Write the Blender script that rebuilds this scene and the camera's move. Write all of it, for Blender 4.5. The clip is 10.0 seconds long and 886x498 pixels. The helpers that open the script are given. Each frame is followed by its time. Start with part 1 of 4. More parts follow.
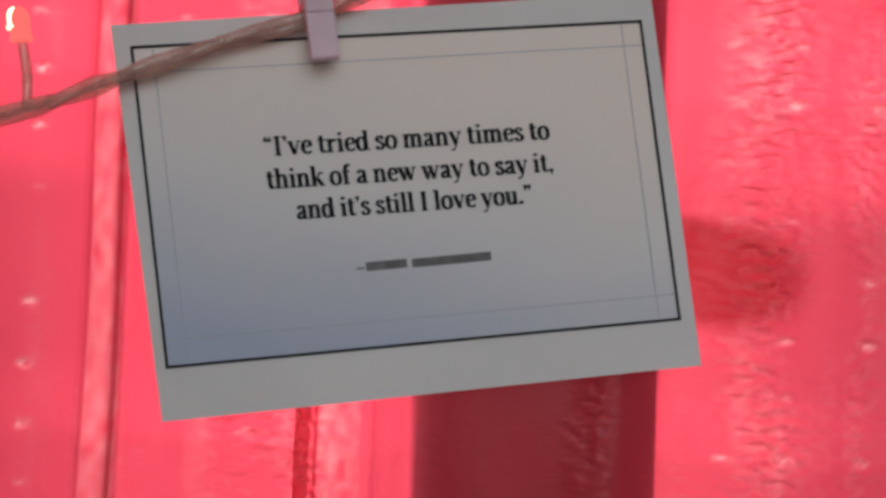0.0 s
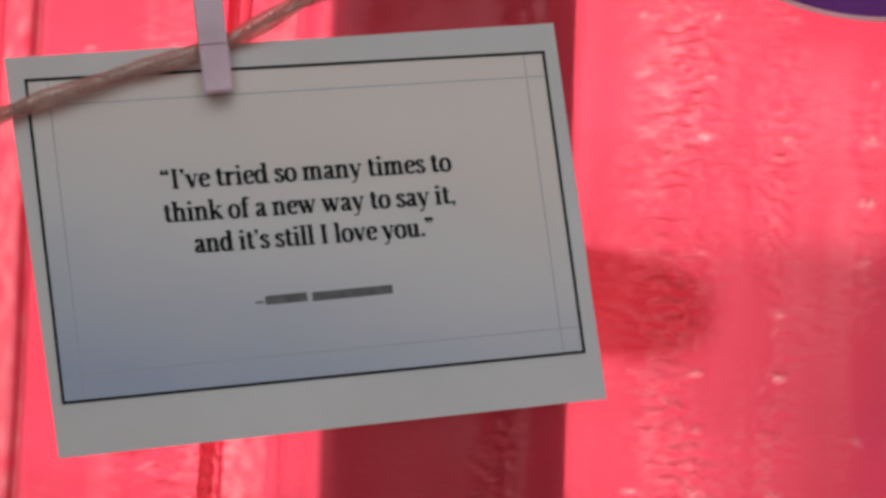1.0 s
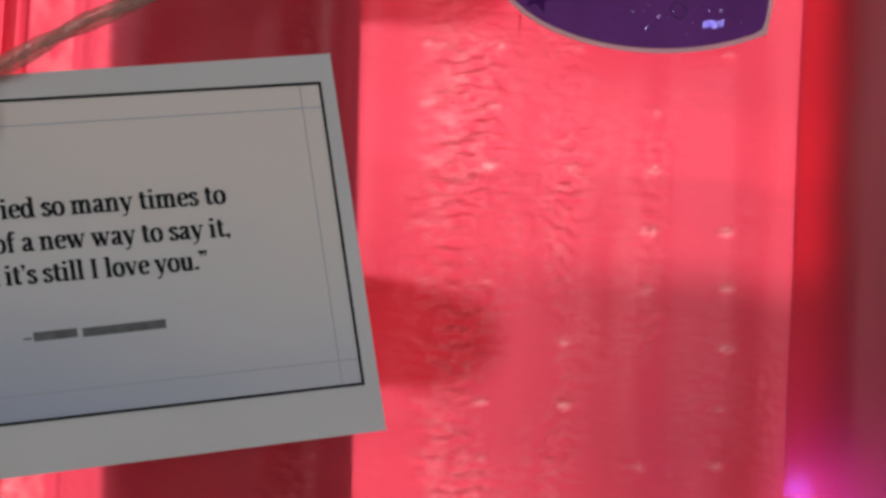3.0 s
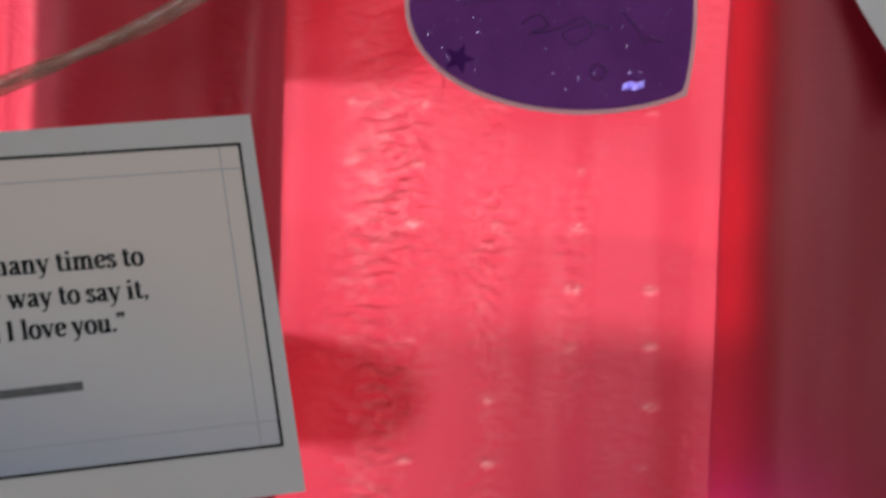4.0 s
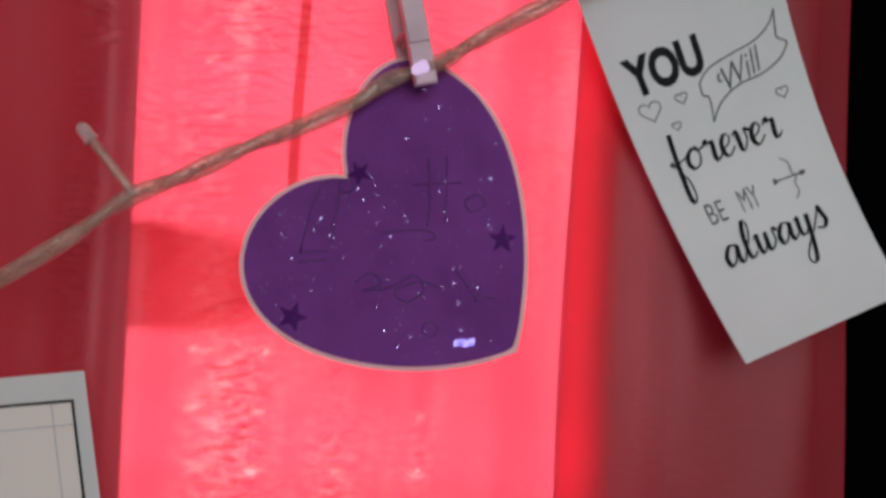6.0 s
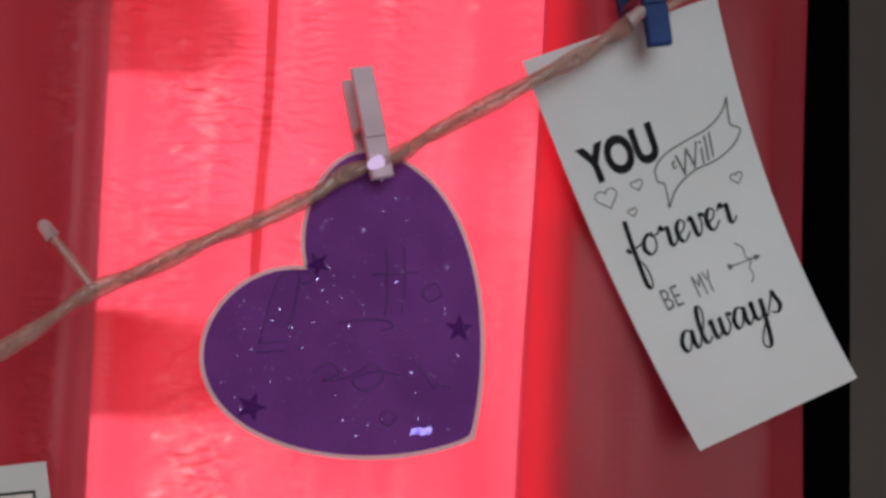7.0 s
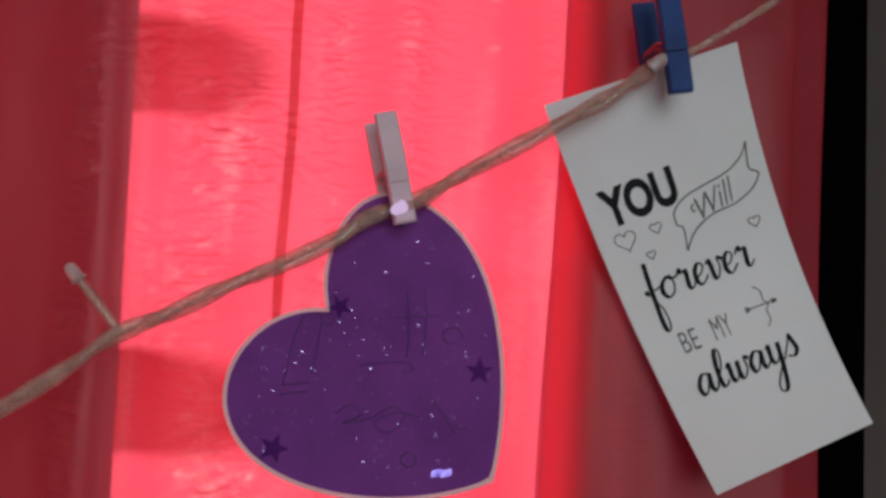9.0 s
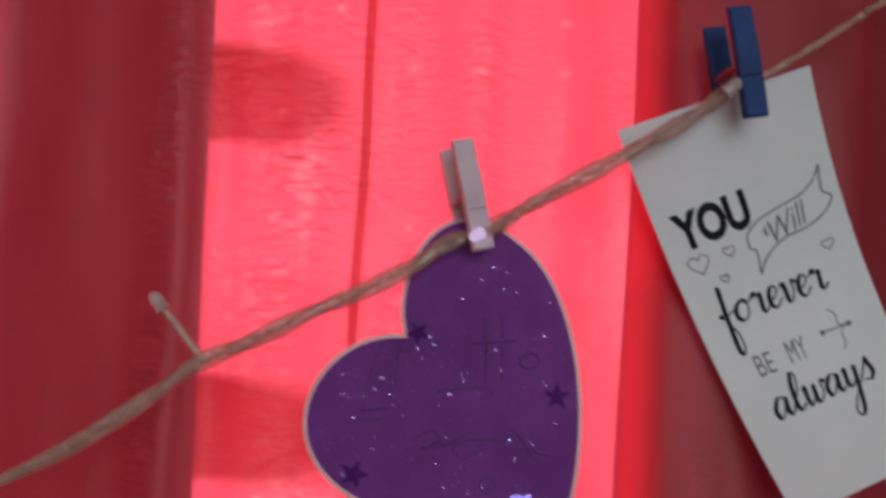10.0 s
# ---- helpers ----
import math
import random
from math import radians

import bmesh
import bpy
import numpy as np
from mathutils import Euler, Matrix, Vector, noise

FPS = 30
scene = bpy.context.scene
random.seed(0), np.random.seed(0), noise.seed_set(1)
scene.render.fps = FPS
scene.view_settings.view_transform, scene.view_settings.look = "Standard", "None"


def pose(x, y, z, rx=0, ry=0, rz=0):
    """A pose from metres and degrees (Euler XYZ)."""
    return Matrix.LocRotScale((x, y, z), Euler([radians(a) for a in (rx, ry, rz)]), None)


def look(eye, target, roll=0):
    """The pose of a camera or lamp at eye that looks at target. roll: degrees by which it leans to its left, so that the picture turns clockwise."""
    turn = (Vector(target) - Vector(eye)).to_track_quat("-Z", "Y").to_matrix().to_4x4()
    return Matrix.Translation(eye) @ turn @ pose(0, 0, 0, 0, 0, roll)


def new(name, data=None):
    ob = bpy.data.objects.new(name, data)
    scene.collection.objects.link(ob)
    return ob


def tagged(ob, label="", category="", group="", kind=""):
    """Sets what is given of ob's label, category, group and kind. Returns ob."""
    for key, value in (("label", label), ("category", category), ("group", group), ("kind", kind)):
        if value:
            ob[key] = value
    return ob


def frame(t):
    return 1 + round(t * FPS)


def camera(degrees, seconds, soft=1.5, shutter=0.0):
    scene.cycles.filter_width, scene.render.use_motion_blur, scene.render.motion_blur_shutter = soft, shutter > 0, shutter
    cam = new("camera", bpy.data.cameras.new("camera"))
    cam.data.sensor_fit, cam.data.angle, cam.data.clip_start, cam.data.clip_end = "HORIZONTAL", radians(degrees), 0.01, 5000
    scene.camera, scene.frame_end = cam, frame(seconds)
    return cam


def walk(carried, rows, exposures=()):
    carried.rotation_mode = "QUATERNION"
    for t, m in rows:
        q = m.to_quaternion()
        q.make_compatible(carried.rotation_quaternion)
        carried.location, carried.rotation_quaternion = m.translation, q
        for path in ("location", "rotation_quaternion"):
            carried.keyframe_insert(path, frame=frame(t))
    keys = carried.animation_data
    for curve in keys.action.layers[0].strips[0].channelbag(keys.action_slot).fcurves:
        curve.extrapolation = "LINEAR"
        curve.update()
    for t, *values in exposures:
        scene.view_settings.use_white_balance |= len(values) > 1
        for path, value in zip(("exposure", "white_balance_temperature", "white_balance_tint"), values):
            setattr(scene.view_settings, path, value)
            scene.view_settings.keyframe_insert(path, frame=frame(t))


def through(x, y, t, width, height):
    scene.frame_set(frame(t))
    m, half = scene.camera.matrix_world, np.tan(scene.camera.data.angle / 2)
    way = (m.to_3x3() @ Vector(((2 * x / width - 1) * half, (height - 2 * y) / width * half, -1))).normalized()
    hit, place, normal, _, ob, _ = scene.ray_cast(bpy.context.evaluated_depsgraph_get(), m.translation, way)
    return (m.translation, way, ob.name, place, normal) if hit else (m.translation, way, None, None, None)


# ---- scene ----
from mathutils.geometry import tessellate_polygon

cam = camera(42.0, 10.0, soft=3.2, shutter=0.4)
PATH = [
    (0.0, (0.0000, -0.3248, 0.0000), (90.846, -2.887, -0.268)),
    (0.5, (0.0112, -0.3229, 0.0043), (91.156, -2.773, -0.308)),
    (1.0, (0.0263, -0.3221, 0.0070), (91.513, -2.711, -0.549)),
    (1.5, (0.0359, -0.3218, 0.0105), (90.832, -2.783, -0.970)),
    (2.0, (0.0536, -0.3211, 0.0187), (90.781, -2.597, -2.127)),
    (2.2, (0.0604, -0.3215, 0.0198), (90.740, -2.719, -2.620)),
    (3.3, (0.0724, -0.3224, 0.0201), (91.464, -2.070, -4.277)),
    (3.5, (0.0754, -0.3219, 0.0211), (91.369, -2.139, -4.467)),
    (4.0, (0.0902, -0.3242, 0.0368), (91.616, -2.266, -4.331)),
    (4.5, (0.0967, -0.3276, 0.0573), (92.565, -2.409, -4.818)),
    (5.0, (0.1048, -0.3308, 0.0740), (92.862, -2.530, -4.991)),
    (5.5, (0.1221, -0.3331, 0.0823), (93.990, -2.380, -5.758)),
    (6.0, (0.1267, -0.3364, 0.0919), (95.229, -2.526, -5.910)),
    (6.2, (0.1269, -0.3380, 0.0966), (95.802, -2.360, -5.731)),
    (7.3, (0.1411, -0.3469, 0.1134), (96.667, -2.247, -5.777)),
    (7.5, (0.1369, -0.3472, 0.1150), (96.543, -2.039, -5.321)),
    (8.0, (0.1255, -0.3474, 0.1158), (96.072, -2.142, -4.514)),
    (8.5, (0.1300, -0.3497, 0.1271), (95.577, -2.532, -5.205)),
    (9.0, (0.1314, -0.3496, 0.1239), (96.454, -2.782, -5.775)),
    (9.5, (0.1303, -0.3485, 0.1170), (96.771, -2.854, -6.120)),
    (10.0, (0.1150, -0.3506, 0.1270), (97.029, -2.505, -4.521)),
]
EXPOSURES = [(0.0, 0.95), (1.0, 0.98), (2.0, 0.88), (3.5, 0.72), (4.5, 0.80), (5.5, 1.18), (7.5, 1.04), (10.0, 0.95)]
walk(cam, [(t, pose(*eye, *turn)) for t, eye, turn in PATH], EXPOSURES)

# ---- world, sun and lamps ----
LEFT, RIGHT, BACK, LOW, HIGH = -1.4, 1.6, -2.2, -1.4, 1.0
SUN_HIGH, SUN_SIDE = 32.0, 4.0
world = bpy.data.worlds.new("sky")
scene.world = world
world.use_nodes = True
sky = world.node_tree.nodes.new("ShaderNodeTexSky")
sky.sky_type, sky.sun_disc = "NISHITA", False
sky.sun_elevation, sky.sun_rotation = radians(SUN_HIGH), radians(SUN_SIDE)
world.node_tree.links.new(sky.outputs[0], world.node_tree.nodes["Background"].inputs[0])
world.node_tree.nodes["Background"].inputs[1].default_value = 0.12

sun = new("sun", bpy.data.lights.new("sun", "SUN"))
sun.data.energy, sun.data.angle, sun.data.color = 4.5, radians(4.0), (1.0, 0.95, 0.88)
away = Vector((math.sin(radians(SUN_SIDE)) * math.cos(radians(SUN_HIGH)), math.cos(radians(SUN_SIDE)) * math.cos(radians(SUN_HIGH)), math.sin(radians(SUN_HIGH))))
sun.matrix_world = look(away * 5, (0, 0, 0))

# added soft fill light, in an unseen opening behind the viewer
added_fill_lamp = new("added_fill_lamp", bpy.data.lights.new("added_fill_lamp", "AREA"))
added_fill_lamp.data.shape, added_fill_lamp.data.size, added_fill_lamp.data.size_y = "RECTANGLE", 1.1, 1.1
added_fill_lamp.data.energy, added_fill_lamp.data.color = 7.3, (0.90, 0.96, 1.0)
added_fill_lamp.matrix_world = look((0.35, BACK - 0.01, 0.35), (0.35, BACK + 1, 0.35))

# the bulb of the string that is lit
violet_lamp = new("violet_led_lamp", bpy.data.lights.new("violet_led_lamp", "POINT"))
violet_lamp.data.energy, violet_lamp.data.color, violet_lamp.data.shadow_soft_size = 0.035, (0.34, 0.13, 1.0), 0.003
violet_lamp.location = (0.2150, 0.0090, -0.0450)

# ---- materials ----


def material(name):
    m = bpy.data.materials.new(name)
    m.use_nodes = True
    m.node_tree.nodes.clear()
    return m, m.node_tree.nodes, m.node_tree.links


def node(nodes, kind, **values):
    n = nodes.new(kind)
    for key, value in values.items():
        n.inputs[key.replace("_", " ")].default_value = value
    return n


def coloured(name, low, high, scale=40.0, rough=0.6, metal=0.0, bump=0.15, bump_scale=300.0, spec=0.4, transmission=0.0, distance=0.0005):
    """A surface whose colour wanders between two tones, with fine relief."""
    m, nodes, links = material(name)
    out = nodes.new("ShaderNodeOutputMaterial")
    bsdf = nodes.new("ShaderNodeBsdfPrincipled")
    where = nodes.new("ShaderNodeTexCoord")
    tone = node(nodes, "ShaderNodeTexNoise", Scale=scale, Detail=5.0)
    ramp = nodes.new("ShaderNodeValToRGB")
    ramp.color_ramp.elements[0].color, ramp.color_ramp.elements[1].color = (*low, 1), (*high, 1)
    ramp.color_ramp.elements[0].position, ramp.color_ramp.elements[1].position = 0.3, 0.7
    grain = node(nodes, "ShaderNodeTexNoise", Scale=bump_scale, Detail=3.0)
    relief = node(nodes, "ShaderNodeBump", Strength=bump, Distance=distance)
    links.new(where.outputs["Object"], tone.inputs["Vector"])
    links.new(where.outputs["Object"], grain.inputs["Vector"])
    links.new(tone.outputs["Fac"], ramp.inputs["Fac"])
    links.new(ramp.outputs["Color"], bsdf.inputs["Base Color"])
    links.new(grain.outputs["Fac"], relief.inputs["Height"])
    links.new(relief.outputs["Normal"], bsdf.inputs["Normal"])
    bsdf.inputs["Roughness"].default_value, bsdf.inputs["Metallic"].default_value = rough, metal
    bsdf.inputs["Specular IOR Level"].default_value = spec
    bsdf.inputs["Transmission Weight"].default_value = transmission
    links.new(bsdf.outputs[0], out.inputs[0])
    return m


def curtain_cloth():
    """Thin sheer red satin that lets daylight through, with slubs, crinkles and a soft sheen."""
    m, nodes, links = material("red_curtain_cloth")
    out = nodes.new("ShaderNodeOutputMaterial")
    where = nodes.new("ShaderNodeTexCoord")

    def stretched(scale, size, detail, distortion=0.0):
        mapping = nodes.new("ShaderNodeMapping")
        mapping.inputs["Scale"].default_value = scale
        links.new(where.outputs["Object"], mapping.inputs["Vector"])
        n = node(nodes, "ShaderNodeTexNoise", Scale=size, Detail=detail, Distortion=distortion)
        links.new(mapping.outputs[0], n.inputs["Vector"])
        return n.outputs["Fac"]

    def maths(operation, a, b, c=None):
        n = nodes.new("ShaderNodeMath")
        n.operation = operation
        for k, v in enumerate((a, b, c)):
            if isinstance(v, (int, float)):
                n.inputs[k].default_value = v
            elif v is not None:
                links.new(v, n.inputs[k])
        return n.outputs[0]

    def ramp(value, low, high, start=0.3, end=0.7):
        n = nodes.new("ShaderNodeValToRGB")
        n.color_ramp.elements[0].position, n.color_ramp.elements[1].position = start, end
        n.color_ramp.elements[0].color, n.color_ramp.elements[1].color = (*low, 1), (*high, 1)
        links.new(value, n.inputs["Fac"])
        return n.outputs["Color"]

    crinkle_here = nodes.new("ShaderNodeAttribute")
    crinkle_here.attribute_name = "crinkle"
    slub_here = nodes.new("ShaderNodeAttribute")
    slub_here.attribute_name = "slub_and_lit"
    crinkle = stretched((0.8, 0.8, 1.3), 300.0, 3.5, 0.15)
    threads = stretched((0.12, 0.12, 1.5), 700.0, 2.0)
    patch = stretched((1.0, 1.0, 0.35), 26.0, 3.0)
    height = maths("MULTIPLY", crinkle, maths("MULTIPLY_ADD", crinkle_here.outputs["Fac"], 0.45, 0.05))
    height = maths("MULTIPLY_ADD", threads, 0.03, height)
    relief = node(nodes, "ShaderNodeBump", Strength=0.9, Distance=0.0016)
    links.new(height, relief.inputs["Height"])
    # paler where threads gather at slubs and crinkles; fold ridges painted as lit
    paleness = maths("MULTIPLY_ADD", slub_here.outputs["Fac"], 1.25, maths("MULTIPLY", maths("MULTIPLY", crinkle, crinkle), maths("MULTIPLY_ADD", crinkle_here.outputs["Fac"], 0.60, 0.1)))
    paleness = maths("MULTIPLY_ADD", threads, 0.05, paleness)
    streak = stretched((1.0, 1.0, 0.12), 70.0, 3.0)
    paleness = maths("MULTIPLY_ADD", streak, 0.42, paleness)
    behind = ramp(paleness, (0.70, 0.058, 0.104), (0.86, 0.32, 0.35), 0.30, 0.98)
    front = ramp(maths("MULTIPLY_ADD", paleness, 0.15, patch), (0.42, 0.038, 0.058), (0.56, 0.062, 0.084), 0.30, 0.85)
    diffuse, through_cloth = nodes.new("ShaderNodeBsdfDiffuse"), nodes.new("ShaderNodeBsdfTranslucent")
    sheer = nodes.new("ShaderNodeBsdfTransparent")
    sheer.inputs["Color"].default_value = (0.92, 0.06, 0.13, 1)
    gloss = node(nodes, "ShaderNodeBsdfGlossy", Roughness=0.36)
    gloss.inputs["Color"].default_value = (1.0, 0.72, 0.72, 1)
    links.new(front, diffuse.inputs["Color"])
    links.new(behind, through_cloth.inputs["Color"])
    for s in (diffuse, through_cloth, gloss):
        links.new(relief.outputs["Normal"], s.inputs["Normal"])

    def mix(share, a, b):
        n = nodes.new("ShaderNodeMixShader")
        n.inputs[0].default_value = share
        links.new(a.outputs[0], n.inputs[1])
        links.new(b.outputs[0], n.inputs[2])
        return n

    body = mix(0.02, mix(0.55, diffuse, through_cloth), sheer)
    links.new(mix(0.017, body, gloss).outputs[0], out.inputs[0])
    return m


def pleat_cloth():
    """The thinner cloth of the stitched pleat, half open weave."""
    m, nodes, links = material("sheer_pleat_cloth")
    out, open_weave, body, mix = nodes.new("ShaderNodeOutputMaterial"), nodes.new("ShaderNodeBsdfTransparent"), nodes.new("ShaderNodeBsdfTranslucent"), nodes.new("ShaderNodeMixShader")
    tone = node(nodes, "ShaderNodeTexNoise", Scale=200.0, Detail=3.0)
    ramp = nodes.new("ShaderNodeValToRGB")
    ramp.color_ramp.elements[0].color, ramp.color_ramp.elements[1].color = (0.55, 0.03, 0.05, 1), (0.75, 0.05, 0.08, 1)
    links.new(tone.outputs["Fac"], ramp.inputs["Fac"])
    links.new(ramp.outputs["Color"], body.inputs["Color"])
    open_weave.inputs["Color"].default_value = (0.95, 0.50, 0.55, 1)
    mix.inputs[0].default_value = 0.78
    links.new(open_weave.outputs[0], mix.inputs[1])
    links.new(body.outputs[0], mix.inputs[2])
    links.new(mix.outputs[0], out.inputs[0])
    return m


def paper(name, low, high, through=0.0):
    """Card stock; through is the share of light that it lets through."""
    m = coloured(name, low, high, scale=25.0, rough=0.7, bump=0.08, bump_scale=700.0, spec=0.25)
    if through:
        nodes, links = m.node_tree.nodes, m.node_tree.links
        body = nodes["Principled BSDF"]
        glow, mix = nodes.new("ShaderNodeBsdfTranslucent"), nodes.new("ShaderNodeMixShader")
        links.new(body.inputs["Base Color"].links[0].from_socket, glow.inputs["Color"])
        mix.inputs[0].default_value = through
        links.new(body.outputs[0], mix.inputs[1])
        links.new(glow.outputs[0], mix.inputs[2])
        links.new(mix.outputs[0], nodes["Material Output"].inputs[0])
    return m


def tinted_panel():
    """The printed panel of the quote card: cream, turning pale blue towards one lower corner."""
    m, nodes, links = material("printed_panel")
    out, bsdf = nodes.new("ShaderNodeOutputMaterial"), nodes.new("ShaderNodeBsdfPrincipled")
    where, part_of = nodes.new("ShaderNodeUVMap"), nodes.new("ShaderNodeSeparateXYZ")
    links.new(where.outputs[0], part_of.inputs[0])
    total = nodes.new("ShaderNodeMath")
    total.operation = "MULTIPLY_ADD"
    links.new(part_of.outputs["X"], total.inputs[0])
    total.inputs[1].default_value = -0.45
    links.new(part_of.outputs["Y"], total.inputs[2])
    cloud = node(nodes, "ShaderNodeTexNoise", Scale=3.0, Detail=3.0)
    links.new(where.outputs[0], cloud.inputs["Vector"])
    shift = nodes.new("ShaderNodeMath")
    shift.operation = "MULTIPLY_ADD"
    links.new(cloud.outputs["Fac"], shift.inputs[0])
    shift.inputs[1].default_value = 0.25
    links.new(total.outputs[0], shift.inputs[2])
    ramp = nodes.new("ShaderNodeValToRGB")
    ramp.color_ramp.elements[0].position, ramp.color_ramp.elements[1].position = -0.0, 1.0
    ramp.color_ramp.elements[0].color, ramp.color_ramp.elements[1].color = (0.79, 0.70, 0.63, 1), (0.40, 0.45, 0.56, 1)
    mid = ramp.color_ramp.elements.new(0.45)
    mid.color = (0.68, 0.655, 0.635, 1)
    links.new(shift.outputs[0], ramp.inputs["Fac"])
    links.new(ramp.outputs["Color"], bsdf.inputs["Base Color"])
    bsdf.inputs["Roughness"].default_value = 0.65
    links.new(bsdf.outputs[0], out.inputs[0])
    return m


def glass_pane():
    m, nodes, links = material("louvre_glass")
    out, clear = nodes.new("ShaderNodeOutputMaterial"), nodes.new("ShaderNodeBsdfTransparent")
    gloss, mix = node(nodes, "ShaderNodeBsdfGlossy", Roughness=0.05), nodes.new("ShaderNodeMixShader")
    clear.inputs["Color"].default_value = (0.97, 0.98, 0.975, 1)
    mix.inputs[0].default_value = 0.06
    links.new(clear.outputs[0], mix.inputs[1])
    links.new(gloss.outputs[0], mix.inputs[2])
    links.new(mix.outputs[0], out.inputs[0])
    return m


def smoky_plastic():
    """The half-clear arm that carries a glass blade; its amber only tints the shadow red."""
    m, nodes, links = material("shadow_tint_plastic")
    out, clear, body = nodes.new("ShaderNodeOutputMaterial"), nodes.new("ShaderNodeBsdfTransparent"), nodes.new("ShaderNodeBsdfPrincipled")
    cloud, mix = node(nodes, "ShaderNodeTexNoise", Scale=60.0, Detail=3.0), nodes.new("ShaderNodeMixShader")
    ramp = nodes.new("ShaderNodeValToRGB")
    ramp.color_ramp.elements[0].color, ramp.color_ramp.elements[1].color = (0.12, 0.06, 0.04, 1), (0.18, 0.09, 0.06, 1)
    links.new(cloud.outputs["Fac"], ramp.inputs["Fac"])
    links.new(ramp.outputs["Color"], body.inputs["Base Color"])
    body.inputs["Roughness"].default_value = 0.4
    clear.inputs["Color"].default_value = (0.95, 0.30, 0.34, 1)
    mix.inputs[0].default_value = 0.36
    links.new(clear.outputs[0], mix.inputs[1])
    links.new(body.outputs[0], mix.inputs[2])
    links.new(mix.outputs[0], out.inputs[0])
    return m


def cloudy_sleeve():
    """Cloudy half-clear plastic of the wire, glossy and a little lumpy."""
    m = coloured("cloudy_clear_wire_sleeve", (0.44, 0.29, 0.23), (0.60, 0.43, 0.36), scale=120.0, rough=0.16, bump=1.0, bump_scale=170.0, spec=0.9, distance=0.0009)
    nodes, links = m.node_tree.nodes, m.node_tree.links
    clear, mix, cloud, share = nodes.new("ShaderNodeBsdfTransparent"), nodes.new("ShaderNodeMixShader"), node(nodes, "ShaderNodeTexNoise", Scale=55.0, Detail=3.0), nodes.new("ShaderNodeMapRange")
    clear.inputs["Color"].default_value = (0.97, 0.87, 0.83, 1)
    share.inputs["To Min"].default_value, share.inputs["To Max"].default_value = 0.22, 0.68
    links.new(cloud.outputs["Fac"], share.inputs["Value"])
    links.new(share.outputs[0], mix.inputs[0])
    links.new(clear.outputs[0], mix.inputs[1])
    links.new(nodes["Principled BSDF"].outputs[0], mix.inputs[2])
    links.new(mix.outputs[0], nodes["Material Output"].inputs[0])
    return m


def shade_mesh():
    """Half-clear grey sheet for an added screen that dims the daylight on the curtain."""
    m, nodes, links = material("grey_shade_mesh")
    out, clear, body = nodes.new("ShaderNodeOutputMaterial"), nodes.new("ShaderNodeBsdfTransparent"), node(nodes, "ShaderNodeBsdfPrincipled", Roughness=0.7)
    body.inputs["Base Color"].default_value = (0.12, 0.12, 0.12, 1)
    # clear in the middle, so the added shade fades in towards the sides
    where, apart, mottle, mix = nodes.new("ShaderNodeTexCoord"), nodes.new("ShaderNodeSeparateXYZ"), node(nodes, "ShaderNodeTexNoise", Scale=14.0, Detail=3.0), nodes.new("ShaderNodeMixShader")
    off, away_from, share, dimming = nodes.new("ShaderNodeMath"), nodes.new("ShaderNodeMath"), nodes.new("ShaderNodeMapRange"), nodes.new("ShaderNodeMath")
    off.operation, away_from.operation, dimming.operation = "SUBTRACT", "ABSOLUTE", "MULTIPLY_ADD"
    off.inputs[1].default_value = 0.010
    share.inputs["From Min"].default_value, share.inputs["From Max"].default_value, share.inputs["To Max"].default_value = 0.085, 0.170, 0.40
    links.new(where.outputs["Object"], apart.inputs[0])
    links.new(apart.outputs["X"], off.inputs[0])
    links.new(off.outputs[0], away_from.inputs[0])
    links.new(away_from.outputs[0], share.inputs["Value"])
    links.new(where.outputs["Object"], mottle.inputs["Vector"])
    links.new(mottle.outputs["Fac"], dimming.inputs[0])
    dimming.inputs[1].default_value = 0.12
    links.new(share.outputs[0], dimming.inputs[2])
    links.new(dimming.outputs[0], mix.inputs[0])
    links.new(clear.outputs[0], mix.inputs[1])
    links.new(body.outputs[0], mix.inputs[2])
    links.new(mix.outputs[0], out.inputs[0])
    return m


def glowing(name, colour, strength):
    m, nodes, links = material(name)
    out, glow = nodes.new("ShaderNodeOutputMaterial"), node(nodes, "ShaderNodeEmission", Strength=strength)
    glow.inputs["Color"].default_value = (*colour, 1)
    links.new(glow.outputs[0], out.inputs[0])
    return m


CLOTH, PLEAT = curtain_cloth(), pleat_cloth()
WALL = coloured("beige_wall_paint", (0.46, 0.40, 0.34), (0.54, 0.47, 0.40), scale=6.0, rough=0.8, bump=0.25, bump_scale=120.0)
CEILING = coloured("white_ceiling_paint", (0.70, 0.68, 0.65), (0.78, 0.76, 0.73), scale=5.0, rough=0.85)
FLOOR = coloured("brown_floor_tile", (0.20, 0.14, 0.10), (0.30, 0.22, 0.16), scale=9.0, rough=0.45)
DARK = coloured("dark_gap_black", (0.0010, 0.0010, 0.0010), (0.0018, 0.0016, 0.0016), scale=20.0, rough=0.9, spec=0.0)
METAL = paper("white_window_plastic", (0.70, 0.69, 0.66), (0.78, 0.77, 0.74), 0.31)
GLASS = glass_pane()
SMOKY = smoky_plastic()
SCREEN = shade_mesh()
CARD = paper("white_card_paper", (0.63, 0.61, 0.59), (0.69, 0.67, 0.65))
CARD_COOL = paper("cool_white_card_paper", (0.71, 0.725, 0.72), (0.77, 0.785, 0.78))
PANEL = tinted_panel()
INK = coloured("black_ink", (0.012, 0.012, 0.013), (0.022, 0.022, 0.024), scale=200.0, rough=0.7, spec=0.1)
INK_GREY = coloured("grey_ink", (0.10, 0.10, 0.10), (0.17, 0.17, 0.17), scale=300.0, rough=0.7)
